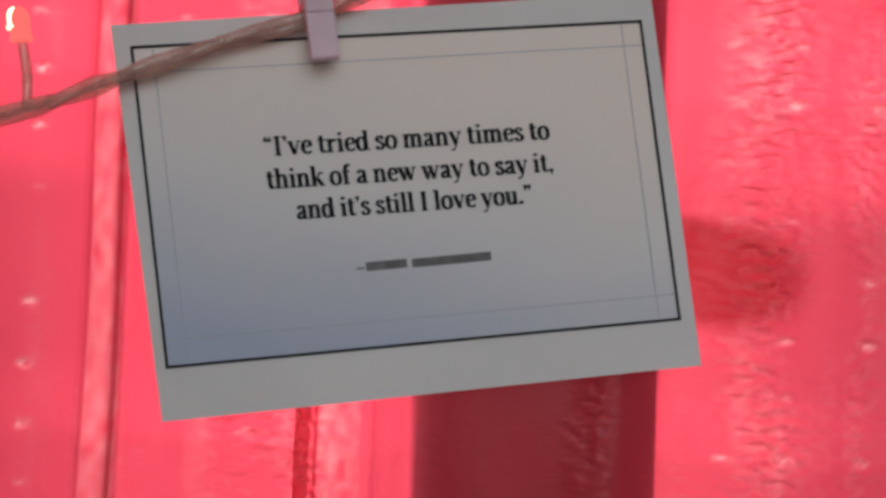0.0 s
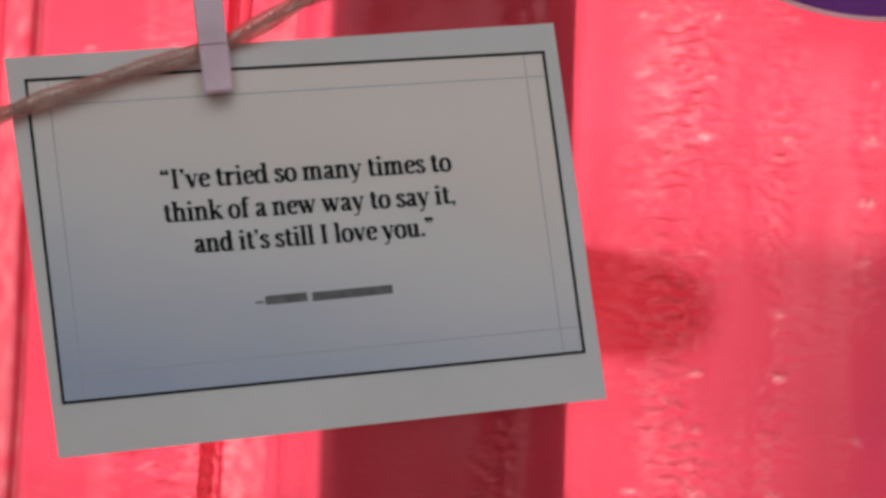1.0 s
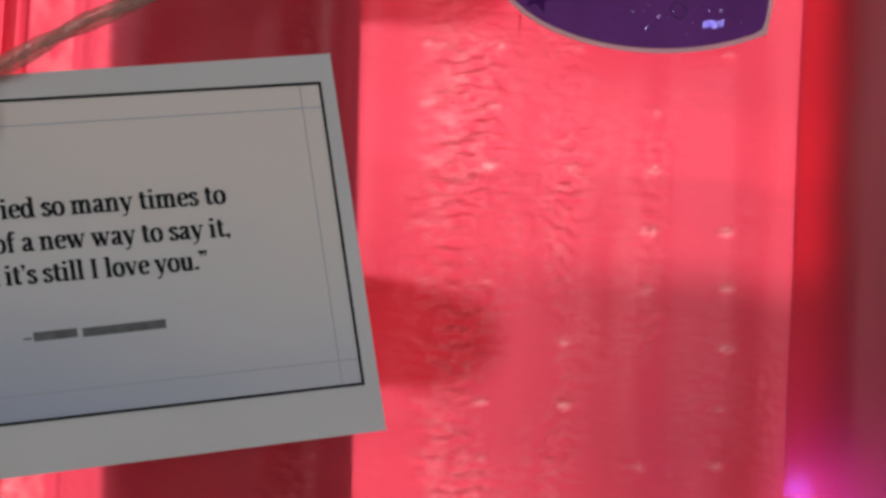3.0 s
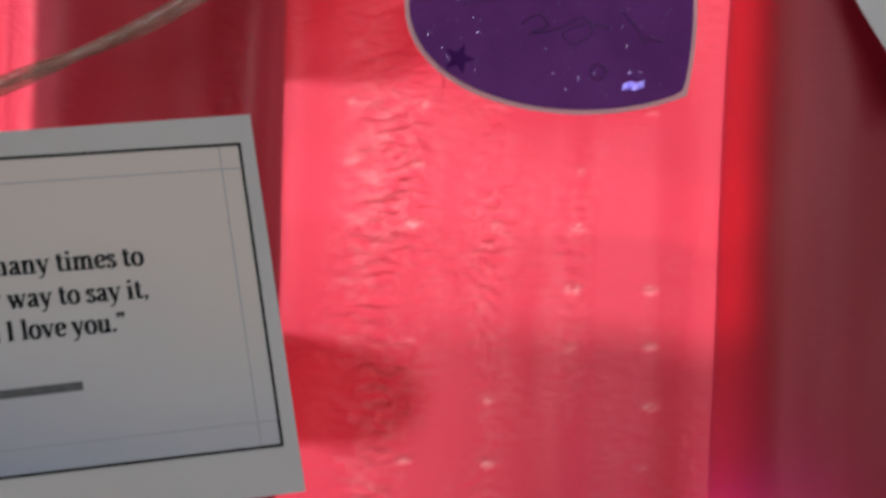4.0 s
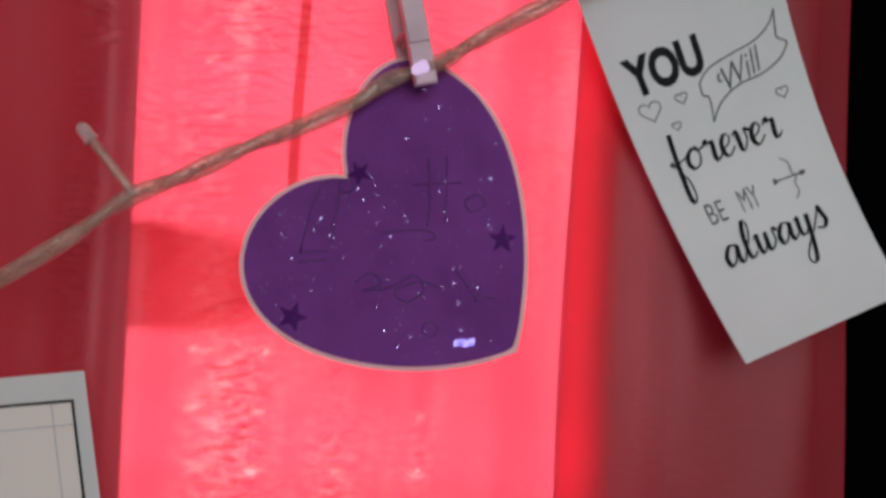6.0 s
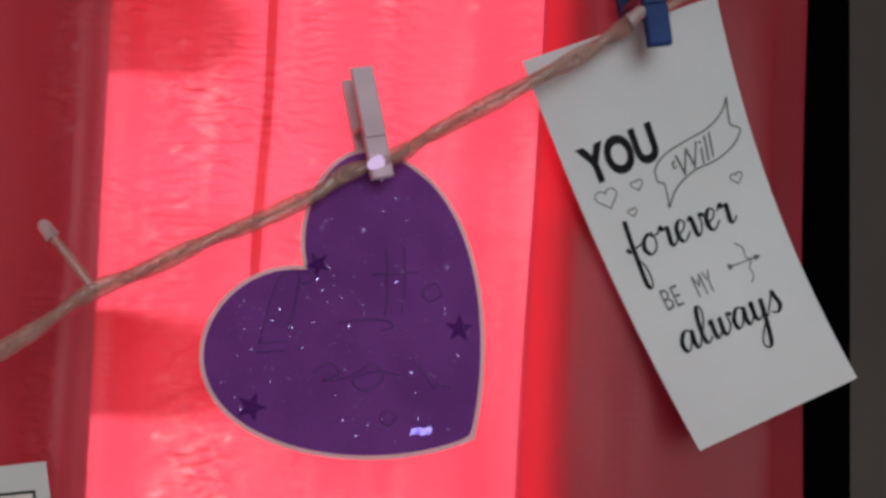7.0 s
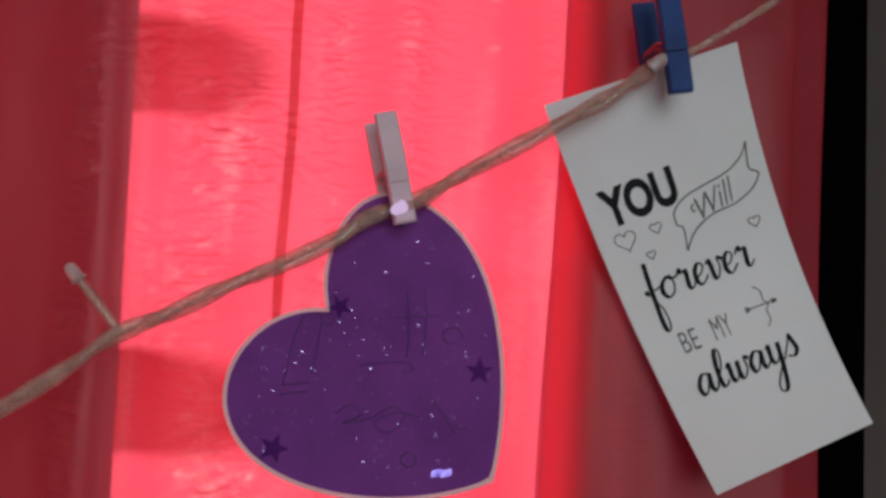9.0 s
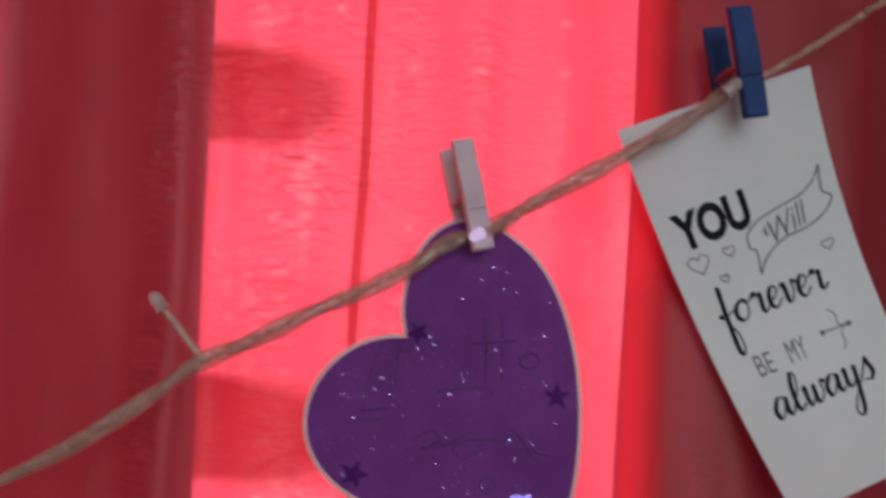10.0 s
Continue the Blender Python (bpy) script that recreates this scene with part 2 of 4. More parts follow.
INK_FAINT = coloured("faint_blue_grey_ink", (0.34, 0.36, 0.40), (0.44, 0.45, 0.48), scale=300.0, rough=0.7)
PURPLE = coloured("purple_glitter_paper", (0.150, 0.026, 0.210), (0.200, 0.040, 0.270), scale=60.0, rough=0.55, bump=0.5, bump_scale=1500.0, spec=0.15)
PURPLE_DARK = coloured("dark_purple_foil", (0.070, 0.013, 0.118), (0.095, 0.021, 0.15), scale=60.0, rough=0.8, spec=0.0)
PURPLE_LINE = coloured("pressed_purple_line", (0.098, 0.016, 0.155), (0.125, 0.023, 0.190), scale=60.0, rough=0.5)
SPARKLE = coloured("violet_glitter_flake", (0.42, 0.26, 0.68), (0.68, 0.52, 0.90), scale=400.0, rough=0.25, metal=0.6)
FOIL = coloured("violet_glint_foil", (0.18, 0.10, 0.72), (0.48, 0.34, 1.0), scale=500.0, rough=0.25, metal=0.3, bump=0.6)
BORDER = paper("pale_pink_card_edge", (0.84, 0.74, 0.75), (0.90, 0.80, 0.81), 0.38)
PIN_WOOD = coloured("pale_lilac_painted_wood", (0.62, 0.45, 0.51), (0.74, 0.56, 0.62), scale=90.0, rough=0.6, bump=0.3, bump_scale=400.0)
PIN_BLUE = coloured("blue_painted_wood", (0.006, 0.032, 0.14), (0.012, 0.055, 0.21), scale=90.0, rough=0.65, bump=0.3, bump_scale=400.0)
STEEL = coloured("spring_steel", (0.35, 0.34, 0.33), (0.5, 0.48, 0.46), scale=90.0, rough=0.35, metal=1.0)
WIRE = cloudy_sleeve()
BULB = coloured("clear_led_lens", (0.62, 0.52, 0.50), (0.75, 0.66, 0.64), scale=200.0, rough=0.2, spec=0.6, transmission=0.5)
RED_GLOW, WARM_GLOW = glowing("lit_red_led", (1.0, 0.10, 0.09), 0.9), glowing("lit_led_core", (1.0, 0.62, 0.36), 2.2)
PINK_GLOW = glowing("faintly_lit_lilac_led", (0.88, 0.64, 1.0), 0.36)
VIOLET = glowing("lit_violet_led", (0.42, 0.16, 1.0), 6.0)
SHADED_WALL = coloured("shaded_wall_paint", (0.050, 0.038, 0.033), (0.075, 0.057, 0.049), scale=8.0, rough=0.7)

# ---- building helpers ----


def part(name, bm, mat, parent=None, label="", smooth=False):
    """One bmesh as one mesh object, under a thing or a part where given."""
    me = bpy.data.meshes.new(name)
    bm.normal_update()
    bm.to_mesh(me)
    bm.free()
    me.materials.append(mat)
    if smooth:
        for p in me.polygons:
            p.use_smooth = True
    ob = new(name, me)
    if parent is not None:
        ob.parent = parent
    if label:
        tagged(ob, label)
    return ob


def thing(name, place, label, category, group="", kind=""):
    ob = new(name)
    ob.matrix_basis = place
    ob.empty_display_size = 0.01
    return tagged(ob, label, category, group, kind)


def box(bm, x0, x1, y0, y1, z0, z1, bevel=0.0):
    got = bmesh.ops.create_cube(bm, size=1.0)
    bmesh.ops.scale(bm, vec=(x1 - x0, y1 - y0, z1 - z0), verts=got["verts"])
    bmesh.ops.translate(bm, vec=((x0 + x1) / 2, (y0 + y1) / 2, (z0 + z1) / 2), verts=got["verts"])
    if bevel:
        edges = list({e for v in got["verts"] for e in v.link_edges})
        bmesh.ops.bevel(bm, geom=edges, offset=bevel, segments=2, affect="EDGES")
    return bm


def boxed(*size, bevel=0.0):
    return box(bmesh.new(), *size, bevel=bevel)


def spline(points, steps=8, closed=False):
    """Catmull-Rom through the points."""
    pts = [Vector(p) for p in points]
    n = len(pts)
    out = []
    for i in range(n if closed else n - 1):
        if closed:
            a, b, c, d = (pts[(i + k) % n] for k in (-1, 0, 1, 2))
        else:
            a, b, c, d = pts[max(i - 1, 0)], pts[i], pts[i + 1], pts[min(i + 2, n - 1)]
        for s in range(steps):
            t = s / steps
            out.append(0.5 * (2 * b + (c - a) * t + (2 * a - 5 * b + 4 * c - d) * t * t + (3 * b - a - 3 * c + d) * t ** 3))
    if not closed:
        out.append(pts[-1])
    return out


def tube(bm, line, radius, sides=8):
    """A round tube along a line of points; radius is a number or a function of the share along it."""
    rings = []
    for i, p in enumerate(line):
        ahead = (line[min(i + 1, len(line) - 1)] - line[max(i - 1, 0)]).normalized()
        side = ahead.cross(Vector((0, 1, 0.01))).normalized()
        up = side.cross(ahead)
        r = radius(i / (len(line) - 1)) if callable(radius) else radius
        rings.append([bm.verts.new(p + r * (math.cos(a) * side + math.sin(a) * up)) for a in (2 * math.pi * k / sides for k in range(sides))])
    for a, b in zip(rings, rings[1:]):
        for k in range(sides):
            bm.faces.new((a[k], a[(k + 1) % sides], b[(k + 1) % sides], b[k]))
    bm.faces.new(rings[0][::-1])
    bm.faces.new(rings[-1])
    return bm


class Sheet:
    """A slightly warped card between four corners: u runs along its top, v down its side."""

    def __init__(self, tl, tr, bl, br, bow=0.0):
        self.corners, self.bow = [Vector(c) for c in (tl, tr, bl, br)], bow
        tl, tr, bl, br = self.corners
        self.wide, self.high = ((tr - tl).length + (br - bl).length) / 2, ((bl - tl).length + (br - tr).length) / 2
        self.out = (tr - tl).cross(bl - tl).normalized()
        if self.out.y > 0:
            self.out = -self.out

    def at(self, u, v, lift=0.0):
        tl, tr, bl, br = self.corners
        p = (1 - u) * (1 - v) * tl + u * (1 - v) * tr + (1 - u) * v * bl + u * v * br
        return p + self.out * (lift + self.bow * 4 * v * (1 - v))

    def slab(self, u0=0.0, u1=1.0, v0=0.0, v1=1.0, low=-0.0004, top=0.0, n=14):
        """A thin sheet over a share of the card, with an even grid and closed edges."""
        bm = bmesh.new()
        uv = bm.loops.layers.uv.new("UVMap")
        share = {}
        layers = []
        for lift in (top, low):
            grid = []
            for j in range(n + 1):
                row = []
                for i in range(n + 1):
                    u, v = u0 + (u1 - u0) * i / n, v0 + (v1 - v0) * j / n
                    w = bm.verts.new(self.at(u, v, lift))
                    share[w] = (i / n, j / n)
                    row.append(w)
                grid.append(row)
            layers.append(grid)
        for grid, turn in zip(layers, (1, -1)):
            for j in range(n):
                for i in range(n):
                    bm.faces.new((grid[j][i], grid[j + 1][i], grid[j + 1][i + 1], grid[j][i + 1])[::turn])
        a, b = layers
        rim = [(0, i) for i in range(n)] + [(j, n) for j in range(n)] + [(n, i) for i in range(n, 0, -1)] + [(j, 0) for j in range(n, 0, -1)]
        for k, (j, i) in enumerate(rim):
            j2, i2 = rim[(k + 1) % len(rim)]
            bm.faces.new((a[j][i], a[j2][i2], b[j2][i2], b[j][i]))
        for f in bm.faces:
            for loop in f.loops:
                loop[uv].uv = share[loop.vert]
        return bm

    def stroke(self, bm, line, width, lift=0.00025):
        """A flat inked line through (u, v) points; width in metres, a number or a function of the share and the slope downwards."""
        pts = [Vector((u * self.wide, v * self.high)) for u, v in line]
        left, right = [], []
        for i, p in enumerate(pts):
            ahead = pts[min(i + 1, len(pts) - 1)] - pts[max(i - 1, 0)]
            ahead = ahead.normalized() if ahead.length else Vector((1, 0))
            w = (width(i / (len(pts) - 1), ahead.y) if callable(width) else width) / 2
            across = Vector((-ahead.y, ahead.x)) * w
            for side, q in ((left, p + across), (right, p - across)):
                side.append(bm.verts.new(self.at(q.x / self.wide, q.y / self.high, lift)))
        for i in range(len(pts) - 1):
            bm.faces.new((left[i], left[i + 1], right[i + 1], right[i]))
        return bm

    def bar(self, bm, u0, u1, v0, v1, lift=0.00025):
        bm.faces.new([bm.verts.new(self.at(u, v, lift)) for u, v in ((u0, v0), (u0, v1), (u1, v1), (u1, v0))])
        return bm

    def lettering(self, text, u0, u1, base, cap, bold=0.0, rise=0.0, shear=0.0, lift=0.00025, gap=0.0):
        """Letters in the built-in font, from u0 to u1 on the line v = base, capitals cap high (share of the card)."""
        data = bpy.data.curves.new("words", "FONT")
        data.body, data.offset, data.resolution_u, data.shear = text, bold, 4, shear
        holder = new("words", data)
        bpy.context.view_layer.update()
        me = bpy.data.meshes.new_from_object(holder.evaluated_get(bpy.context.evaluated_depsgraph_get()))
        bpy.data.objects.remove(holder)
        bm = bmesh.new()
        bm.from_mesh(me)
        bpy.data.meshes.remove(me)
        lo, hi = min(v.co.x for v in bm.verts), max(v.co.x for v in bm.verts)
        bmesh.ops.triangulate(bm, faces=bm.faces[:])
        # one piece a letter
        spans = []
        for f in sorted(bm.faces, key=lambda f: min(v.co.x for v in f.verts)):
            a, b = min(v.co.x for v in f.verts), max(v.co.x for v in f.verts)
            if spans and a < spans[-1][1] + gap:
                spans[-1][1] = max(spans[-1][1], b)
            else:
                spans.append([a, b])
        words = []
        for a, b in spans:
            piece, made = bmesh.new(), {}
            for f in bm.faces:
                if a - 1e-5 <= f.calc_center_median().x <= b + 1e-5:
                    for v in f.verts:
                        if v not in made:
                            s = (v.co.x - lo) / (hi - lo)
                            made[v] = piece.verts.new(self.at(u0 + (u1 - u0) * s, base + rise * s - cap * v.co.y / 0.70, lift))
                    piece.faces.new([made[v] for v in f.verts])
            words.append(piece)
        bm.free()
        return words


# ---- the place: floor, walls, ceiling, window ----
WALL_Y = 0.05
OPEN_L, OPEN_R, OPEN_LOW, OPEN_TOP = -0.55, 0.224, -0.75, 0.8


def structure(name, bm, mat, label, category):
    return tagged(part(name, bm, mat), label, category, kind="structure")


structure("floor", boxed(LEFT, RIGHT, BACK, 0.25, LOW - 0.1, LOW), FLOOR, "brown tiled floor of the room", "floor")
structure("ceiling", boxed(LEFT - 0.1, RIGHT + 0.1, BACK - 0.1, 0.25, HIGH, HIGH + 0.1), CEILING, "white painted ceiling of the room", "ceiling")
structure("wall_left", boxed(LEFT - 0.1, LEFT, BACK, 0.25, LOW, HIGH), WALL, "plain beige painted side wall", "wall")
structure("wall_right", boxed(RIGHT, RIGHT + 0.1, BACK, 0.25, LOW, HIGH), WALL, "plain beige painted side wall", "wall")
# the opening is made up, only to hold the fill lamp
rear = bmesh.new()
box(rear, LEFT, -0.21, BACK - 0.1, BACK, LOW, HIGH)
box(rear, 0.91, RIGHT, BACK - 0.1, BACK, LOW, HIGH)
box(rear, -0.21, 0.91, BACK - 0.1, BACK, LOW, -0.21)
box(rear, -0.21, 0.91, BACK - 0.1, BACK, 0.91, HIGH)
structure("wall_back", rear, WALL, "plain beige painted wall with an added opening behind the viewer", "wall")
front = bmesh.new()
box(front, LEFT, OPEN_L, WALL_Y, 0.2, LOW, HIGH)
box(front, OPEN_R, 0.298, WALL_Y, 0.2, LOW, HIGH)
box(front, OPEN_L, OPEN_R, WALL_Y, 0.2, LOW, OPEN_LOW)
box(front, OPEN_L, OPEN_R, WALL_Y, 0.2, OPEN_TOP, HIGH)
structure("wall_window", front, WALL, "beige painted wall round the window", "wall")
# beige wall whose shade is put into a dark brown colour
structure("wall_beside", boxed(0.298, RIGHT, WALL_Y + 0.008, 0.2, LOW, HIGH), SHADED_WALL, "beige wall beyond the black strip, shade put into its colour", "wall")
# near-black strip stands in for the unlit gap beside the curtain
structure("trim", boxed(0.296, 0.3185, WALL_Y - 0.012, WALL_Y + 0.008, LOW, HIGH, bevel=0.001), DARK, "near-black upright strip for the dark gap beside the red curtain", "trim")


def louvre_clip(bm):
    """The arm that holds a glass blade: a tapered plate that leans outwards and up, away from the curtain."""
    outline = spline([(0, 0.0155), (0.030, 0.0150), (0.044, 0.0120), (0.054, 0.0060), (0.054, -0.0060), (0.044, -0.0120), (0.030, -0.0150), (0, -0.0155)], 4)
    # climb follows the sun's height, so the soft shadow stays level
    lean, climb = 2.1, 2.1 * math.tan(radians(SUN_HIGH))
    front_v = [bm.verts.new((p.x, p.x * lean, p.y + p.x * climb)) for p in outline]
    back_v = [bm.verts.new((p.x, 0.003 + p.x * lean, p.y + p.x * climb)) for p in outline]
    bm.faces.new(front_v)
    bm.faces.new(back_v[::-1])
    n = len(outline)
    for i in range(n):
        bm.faces.new((front_v[i], back_v[i], back_v[(i + 1) % n], front_v[(i + 1) % n]))
    return bm


window = thing("window_1", pose(0, 0, 0), "louvre window with white plastic upright behind the curtain", "window", kind="structure")
MULLION_L, MULLION_R, LEAN = -0.003, 0.0692, 1.15
upright = part("upright", boxed(MULLION_L, MULLION_R, 0.0400, 0.066, OPEN_LOW, OPEN_TOP, bevel=0.001), METAL, window)
upright.matrix_basis = pose(0, 0, 0, 0, -LEAN)
part("upright", boxed(OPEN_L, OPEN_L + 0.03, 0.07, 0.1, OPEN_LOW, OPEN_TOP, bevel=0.001), METAL, window)
for k in range(-6, 7):
    z = 0.014 + 0.110 * k
    clip = part("louvre_clip", louvre_clip(bmesh.new()), SMOKY, window)
    clip.matrix_basis = pose(MULLION_R - 0.002 - z * math.tan(radians(LEAN)), 0.045, z)
    pane = part("pane", boxed(MULLION_R, OPEN_R - 0.001, -0.05, 0.05, -0.0025, 0.0025, bevel=0.0008), GLASS, window)
    pane.matrix_basis = pose(0, 0.13, z + 0.06, -14)
    pane = part("pane", boxed(OPEN_L + 0.01, MULLION_L, -0.05, 0.05, -0.0025, 0.0025, bevel=0.0008), GLASS, window)
    pane.matrix_basis = pose(0, 0.13, z + 0.06, -14)

# unseen sheet added to shade the lower parts of the curtain
part("shade_screen", boxed(OPEN_L - 0.03, OPEN_R + 0.03, 0.206, 0.209, OPEN_LOW, 0.136), SCREEN, window, "added unseen grey sheet that dims the lower opening")

# ---- the curtain ----


def curtain():
    plan = [(-0.62, 0.030), (-0.56, 0.024), (-0.50, 0.032), (-0.44, 0.022), (-0.38, 0.031), (-0.32, 0.022), (-0.26, 0.030), (-0.21, 0.024), (-0.165, 0.029), (-0.135, 0.026)]
    plan += [(-0.112, 0.0275), (-0.1065, 0.0262), (-0.1035, 0.0225), (-0.0995, 0.0210), (-0.0962, 0.0222), (-0.0950, 0.0262), (-0.0930, 0.0280), (-0.088, 0.0275)]
    plan += [(-0.075, 0.027), (-0.055, 0.025)]
    plan += [(-0.0410, 0.0258), (-0.0395, 0.0240), (-0.0380, 0.0228), (-0.0350, 0.0228), (-0.0335, 0.0242), (-0.0322, 0.0262), (-0.025, 0.0245), (-0.0175, 0.0240), (-0.0145, 0.0255), (-0.0105, 0.0268)]
    plan += [(0.000, 0.029), (0.022, 0.0275), (0.040, 0.0272), (0.0535, 0.0250), (0.062, 0.0270), (0.070, 0.0285), (0.082, 0.027), (0.100, 0.0255)]
    plan += [(0.1145, 0.026)]
    plan += [(0.135, 0.027), (0.152, 0.0245), (0.165, 0.026), (0.180, 0.025), (0.192, 0.0205)]
    plan += [(0.2000, 0.0190), (0.2014, 0.0198), (0.2012, 0.0215), (0.2030, 0.0235), (0.211, 0.0250)]
    plan += [(0.222, 0.026), (0.240, 0.023), (0.262, 0.021), (0.278, 0.0195), (0.2836, 0.0195), (0.2842, 0.0208), (0.2830, 0.022), (0.2780, 0.0235), (0.2778, 0.0245), (0.285, 0.0255), (0.2955, 0.0265), (0.2975, 0.0275)]
    line = spline([(x, y, 0) for x, y in plan], 9)
    rows = [LOW + 0.02 + 0.06 * k for k in range(19)]
    z = -0.24
    while z < 0.40:
        rows.append(z)
        z += 0.00075
    rows += [0.42, 0.5, 0.6, 0.7, 0.8, 0.9, HIGH]
    # even out the spacing of the columns
    cols, gap = [line[0]], 0.0
    for a, b in zip(line, line[1:]):
        n = max(1, int((b - a).length / (0.0011 if -0.16 < a.x < 0.31 else 0.008)))
        cols += [a.lerp(b, (k + 1) / n) for k in range(n)]
    verts, faces, slubs, crinkles = [], [], [], []
    dots = []
    for row in range(-8, 18):
        for x in (-0.145, -0.123, -0.080, -0.055, 0.0870, 0.1068, 0.1312, 0.1557, 0.180):
            dots.append((x + random.uniform(-0.0009, 0.0009), 0.0180 * row + 0.0005 + random.uniform(-0.0007, 0.0007), random.choice((0.0, 0.25, 0.45, 0.65, 0.9)) * (0.35 if row > 6 else 1.0)))
    near = {}
    for d in dots:
        near.setdefault((round(d[0] / 0.01), round(d[1] / 0.01)), []).append(d)
    for z in rows:
        for c in cols:
            x, y = c.x, c.y
            lean = 0.030 * max(-0.1, min(0.2, z - 0.09)) * math.exp(-((x - 0.203) / 0.020) ** 2) + 0.0012 * math.sin(z * 9 + x * 14) + 0.0006 * math.sin(z * 31 + x * 40)
            slub_and_lit, amount = 0.0, 0.0
            if -0.25 < z < 0.41 and -0.17 < x < 0.3:
                # small crinkles, deepest between two rows of slubs
                blotch = 0.60 + 1.0 * noise.noise((x * 45, z * 28, 5.0))
                high = min(1.0, max(0.0, (z - 0.09) / 0.04))
                band = (0.14 if 0.066 < x < 0.2 else 0.03) + (1.0 - 0.45 * high) * math.exp(-((x - 0.097 + 0.004 * high) / (0.0125 + 0.007 * high)) ** 2) + 0.55 * math.exp(-((x + 0.045) / 0.030) ** 2)
                band += 0.55 * math.exp(-((x - 0.1300) / 0.006) ** 2) + 0.30 * math.exp(-((x - 0.1557) / 0.005) ** 2) + 0.45 * math.exp(-((x - 0.048) / 0.005) ** 2)
                amount = max(0.0, blotch) * band
                drift, sway = 0.9 * noise.noise((x * 120, z * 120, 9.0)), 0.9 * noise.noise((x * 120, z * 120, 19.0))
                across = noise.noise((x * (320 - 150 * high) + drift, z * (230 + 130 * high) + sway, 3.0))
                fine = noise.noise((x * 520 + sway, z * 520 + drift, 13.0))
                crease = max(0.0, 1.0 - 4.0 * abs(across)) ** 2 + 0.35 * max(0.0, 1.0 - 4.0 * abs(fine)) ** 2
                y += amount * (0.0013 * crease - 0.0016 * abs(across) - 0.0005 * abs(fine)) + 0.0008 * noise.noise((x * 60, z * 18, 7.0))
                # two bright fold ridges: their light is painted in as paleness
                if -0.1035 < x < -0.0945 or -0.0325 < x < -0.0190:
                    slub_and_lit += 0.13 + 0.18 * noise.noise((x * 300, z * 160, 21.0))
                i, j = round(x / 0.01), round(z / 0.01)
                for a in (i - 1, i, i + 1):
                    for b in (j - 1, j, j + 1):
                        for dx, dz, s in near.get((a, b), ()):
                            r = ((x - dx) / 0.0019) ** 2 + ((z - dz) / 0.0013) ** 2
                            if r < 5:
                                y -= 0.0013 * s * math.exp(-r) * (0.7 + 0.9 * noise.noise((x * 600, z * 600, 2.0)))
                                slub_and_lit += s * math.exp(-r) * (0.55 + 1.1 * noise.noise((x * 700, z * 700, 1.0)))
            slubs.append(min(1.0, max(0.0, slub_and_lit)))
            crinkles.append(min(1.0, amount))
            verts.append((x + lean, y, z))
    w = len(cols)
    for j in range(len(rows) - 1):
        for i in range(w - 1):
            faces.append((j * w + i, j * w + i + 1, (j + 1) * w + i + 1, (j + 1) * w + i))
    plain = len(faces)
    # a turned-back edge of cloth behind the fold beside the heart
    for n, z in enumerate(rows):
        for x, y in ((0.2018, 0.0262), (0.2235 + 0.001 * math.sin(z * 20), 0.0292)):
            verts.append((x + 0.030 * max(-0.1, min(0.2, z - 0.09)) * math.exp(-((x - 0.203) / 0.020) ** 2) + 0.0012 * math.sin(z * 9 + x * 14), y, z))
            slubs.append(0.0)
            crinkles.append(0.0)
        if n:
            e = len(verts)
            faces.append((e - 4, e - 3, e - 1, e - 2))
    # a stitched pleat beside the upright of the window
    for n, z in enumerate(rows):
        for x, y in ((-0.0392, 0.0268), (-0.0346 + 0.0003 * math.sin(z * 60), 0.0272)):
            verts.append((x + 0.0012 * math.sin(z * 9 + x * 14), y, z))
            slubs.append(0.0)
            crinkles.append(0.0)
        if n:
            e = len(verts)
            faces.append((e - 4, e - 3, e - 1, e - 2))
    # a stitched pleat behind the cloth, which tapers out lower down
    strip = [k for k, z in enumerate(rows) if 0.09 < z < 0.40]
    for n, k in enumerate(strip):
        z = rows[k]
        half = 0.0017 * min(1.0, (z - 0.09) / 0.06)
        x = 0.1141 + 0.0098 * (z - 0.07) + 0.0004 * math.sin(z * 70)
        for side in (-1, 1):
            verts.append((x + side * half, 0.0280 + 0.0003 * side, z))
            slubs.append(0.0)
            crinkles.append(0.0)
        if n:
            e = len(verts)
            faces.append((e - 4, e - 3, e - 1, e - 2))
    me = bpy.data.meshes.new("curtain")
    me.from_pydata(verts, [], faces)
    me.polygons.foreach_set("use_smooth", [True] * len(faces))
    me.attributes.new("slub_and_lit", "FLOAT", "POINT").data.foreach_set("value", slubs)
    me.attributes.new("crinkle", "FLOAT", "POINT").data.foreach_set("value", crinkles)
    me.materials.append(CLOTH)
    me.materials.append(PLEAT)
    me.polygons.foreach_set("material_index", [0] * plain + [1] * (len(faces) - plain))
    return tagged(new("curtain", me), "thin shiny red curtain with slubs and pleats, daylight shining through", "curtain")


curtain()

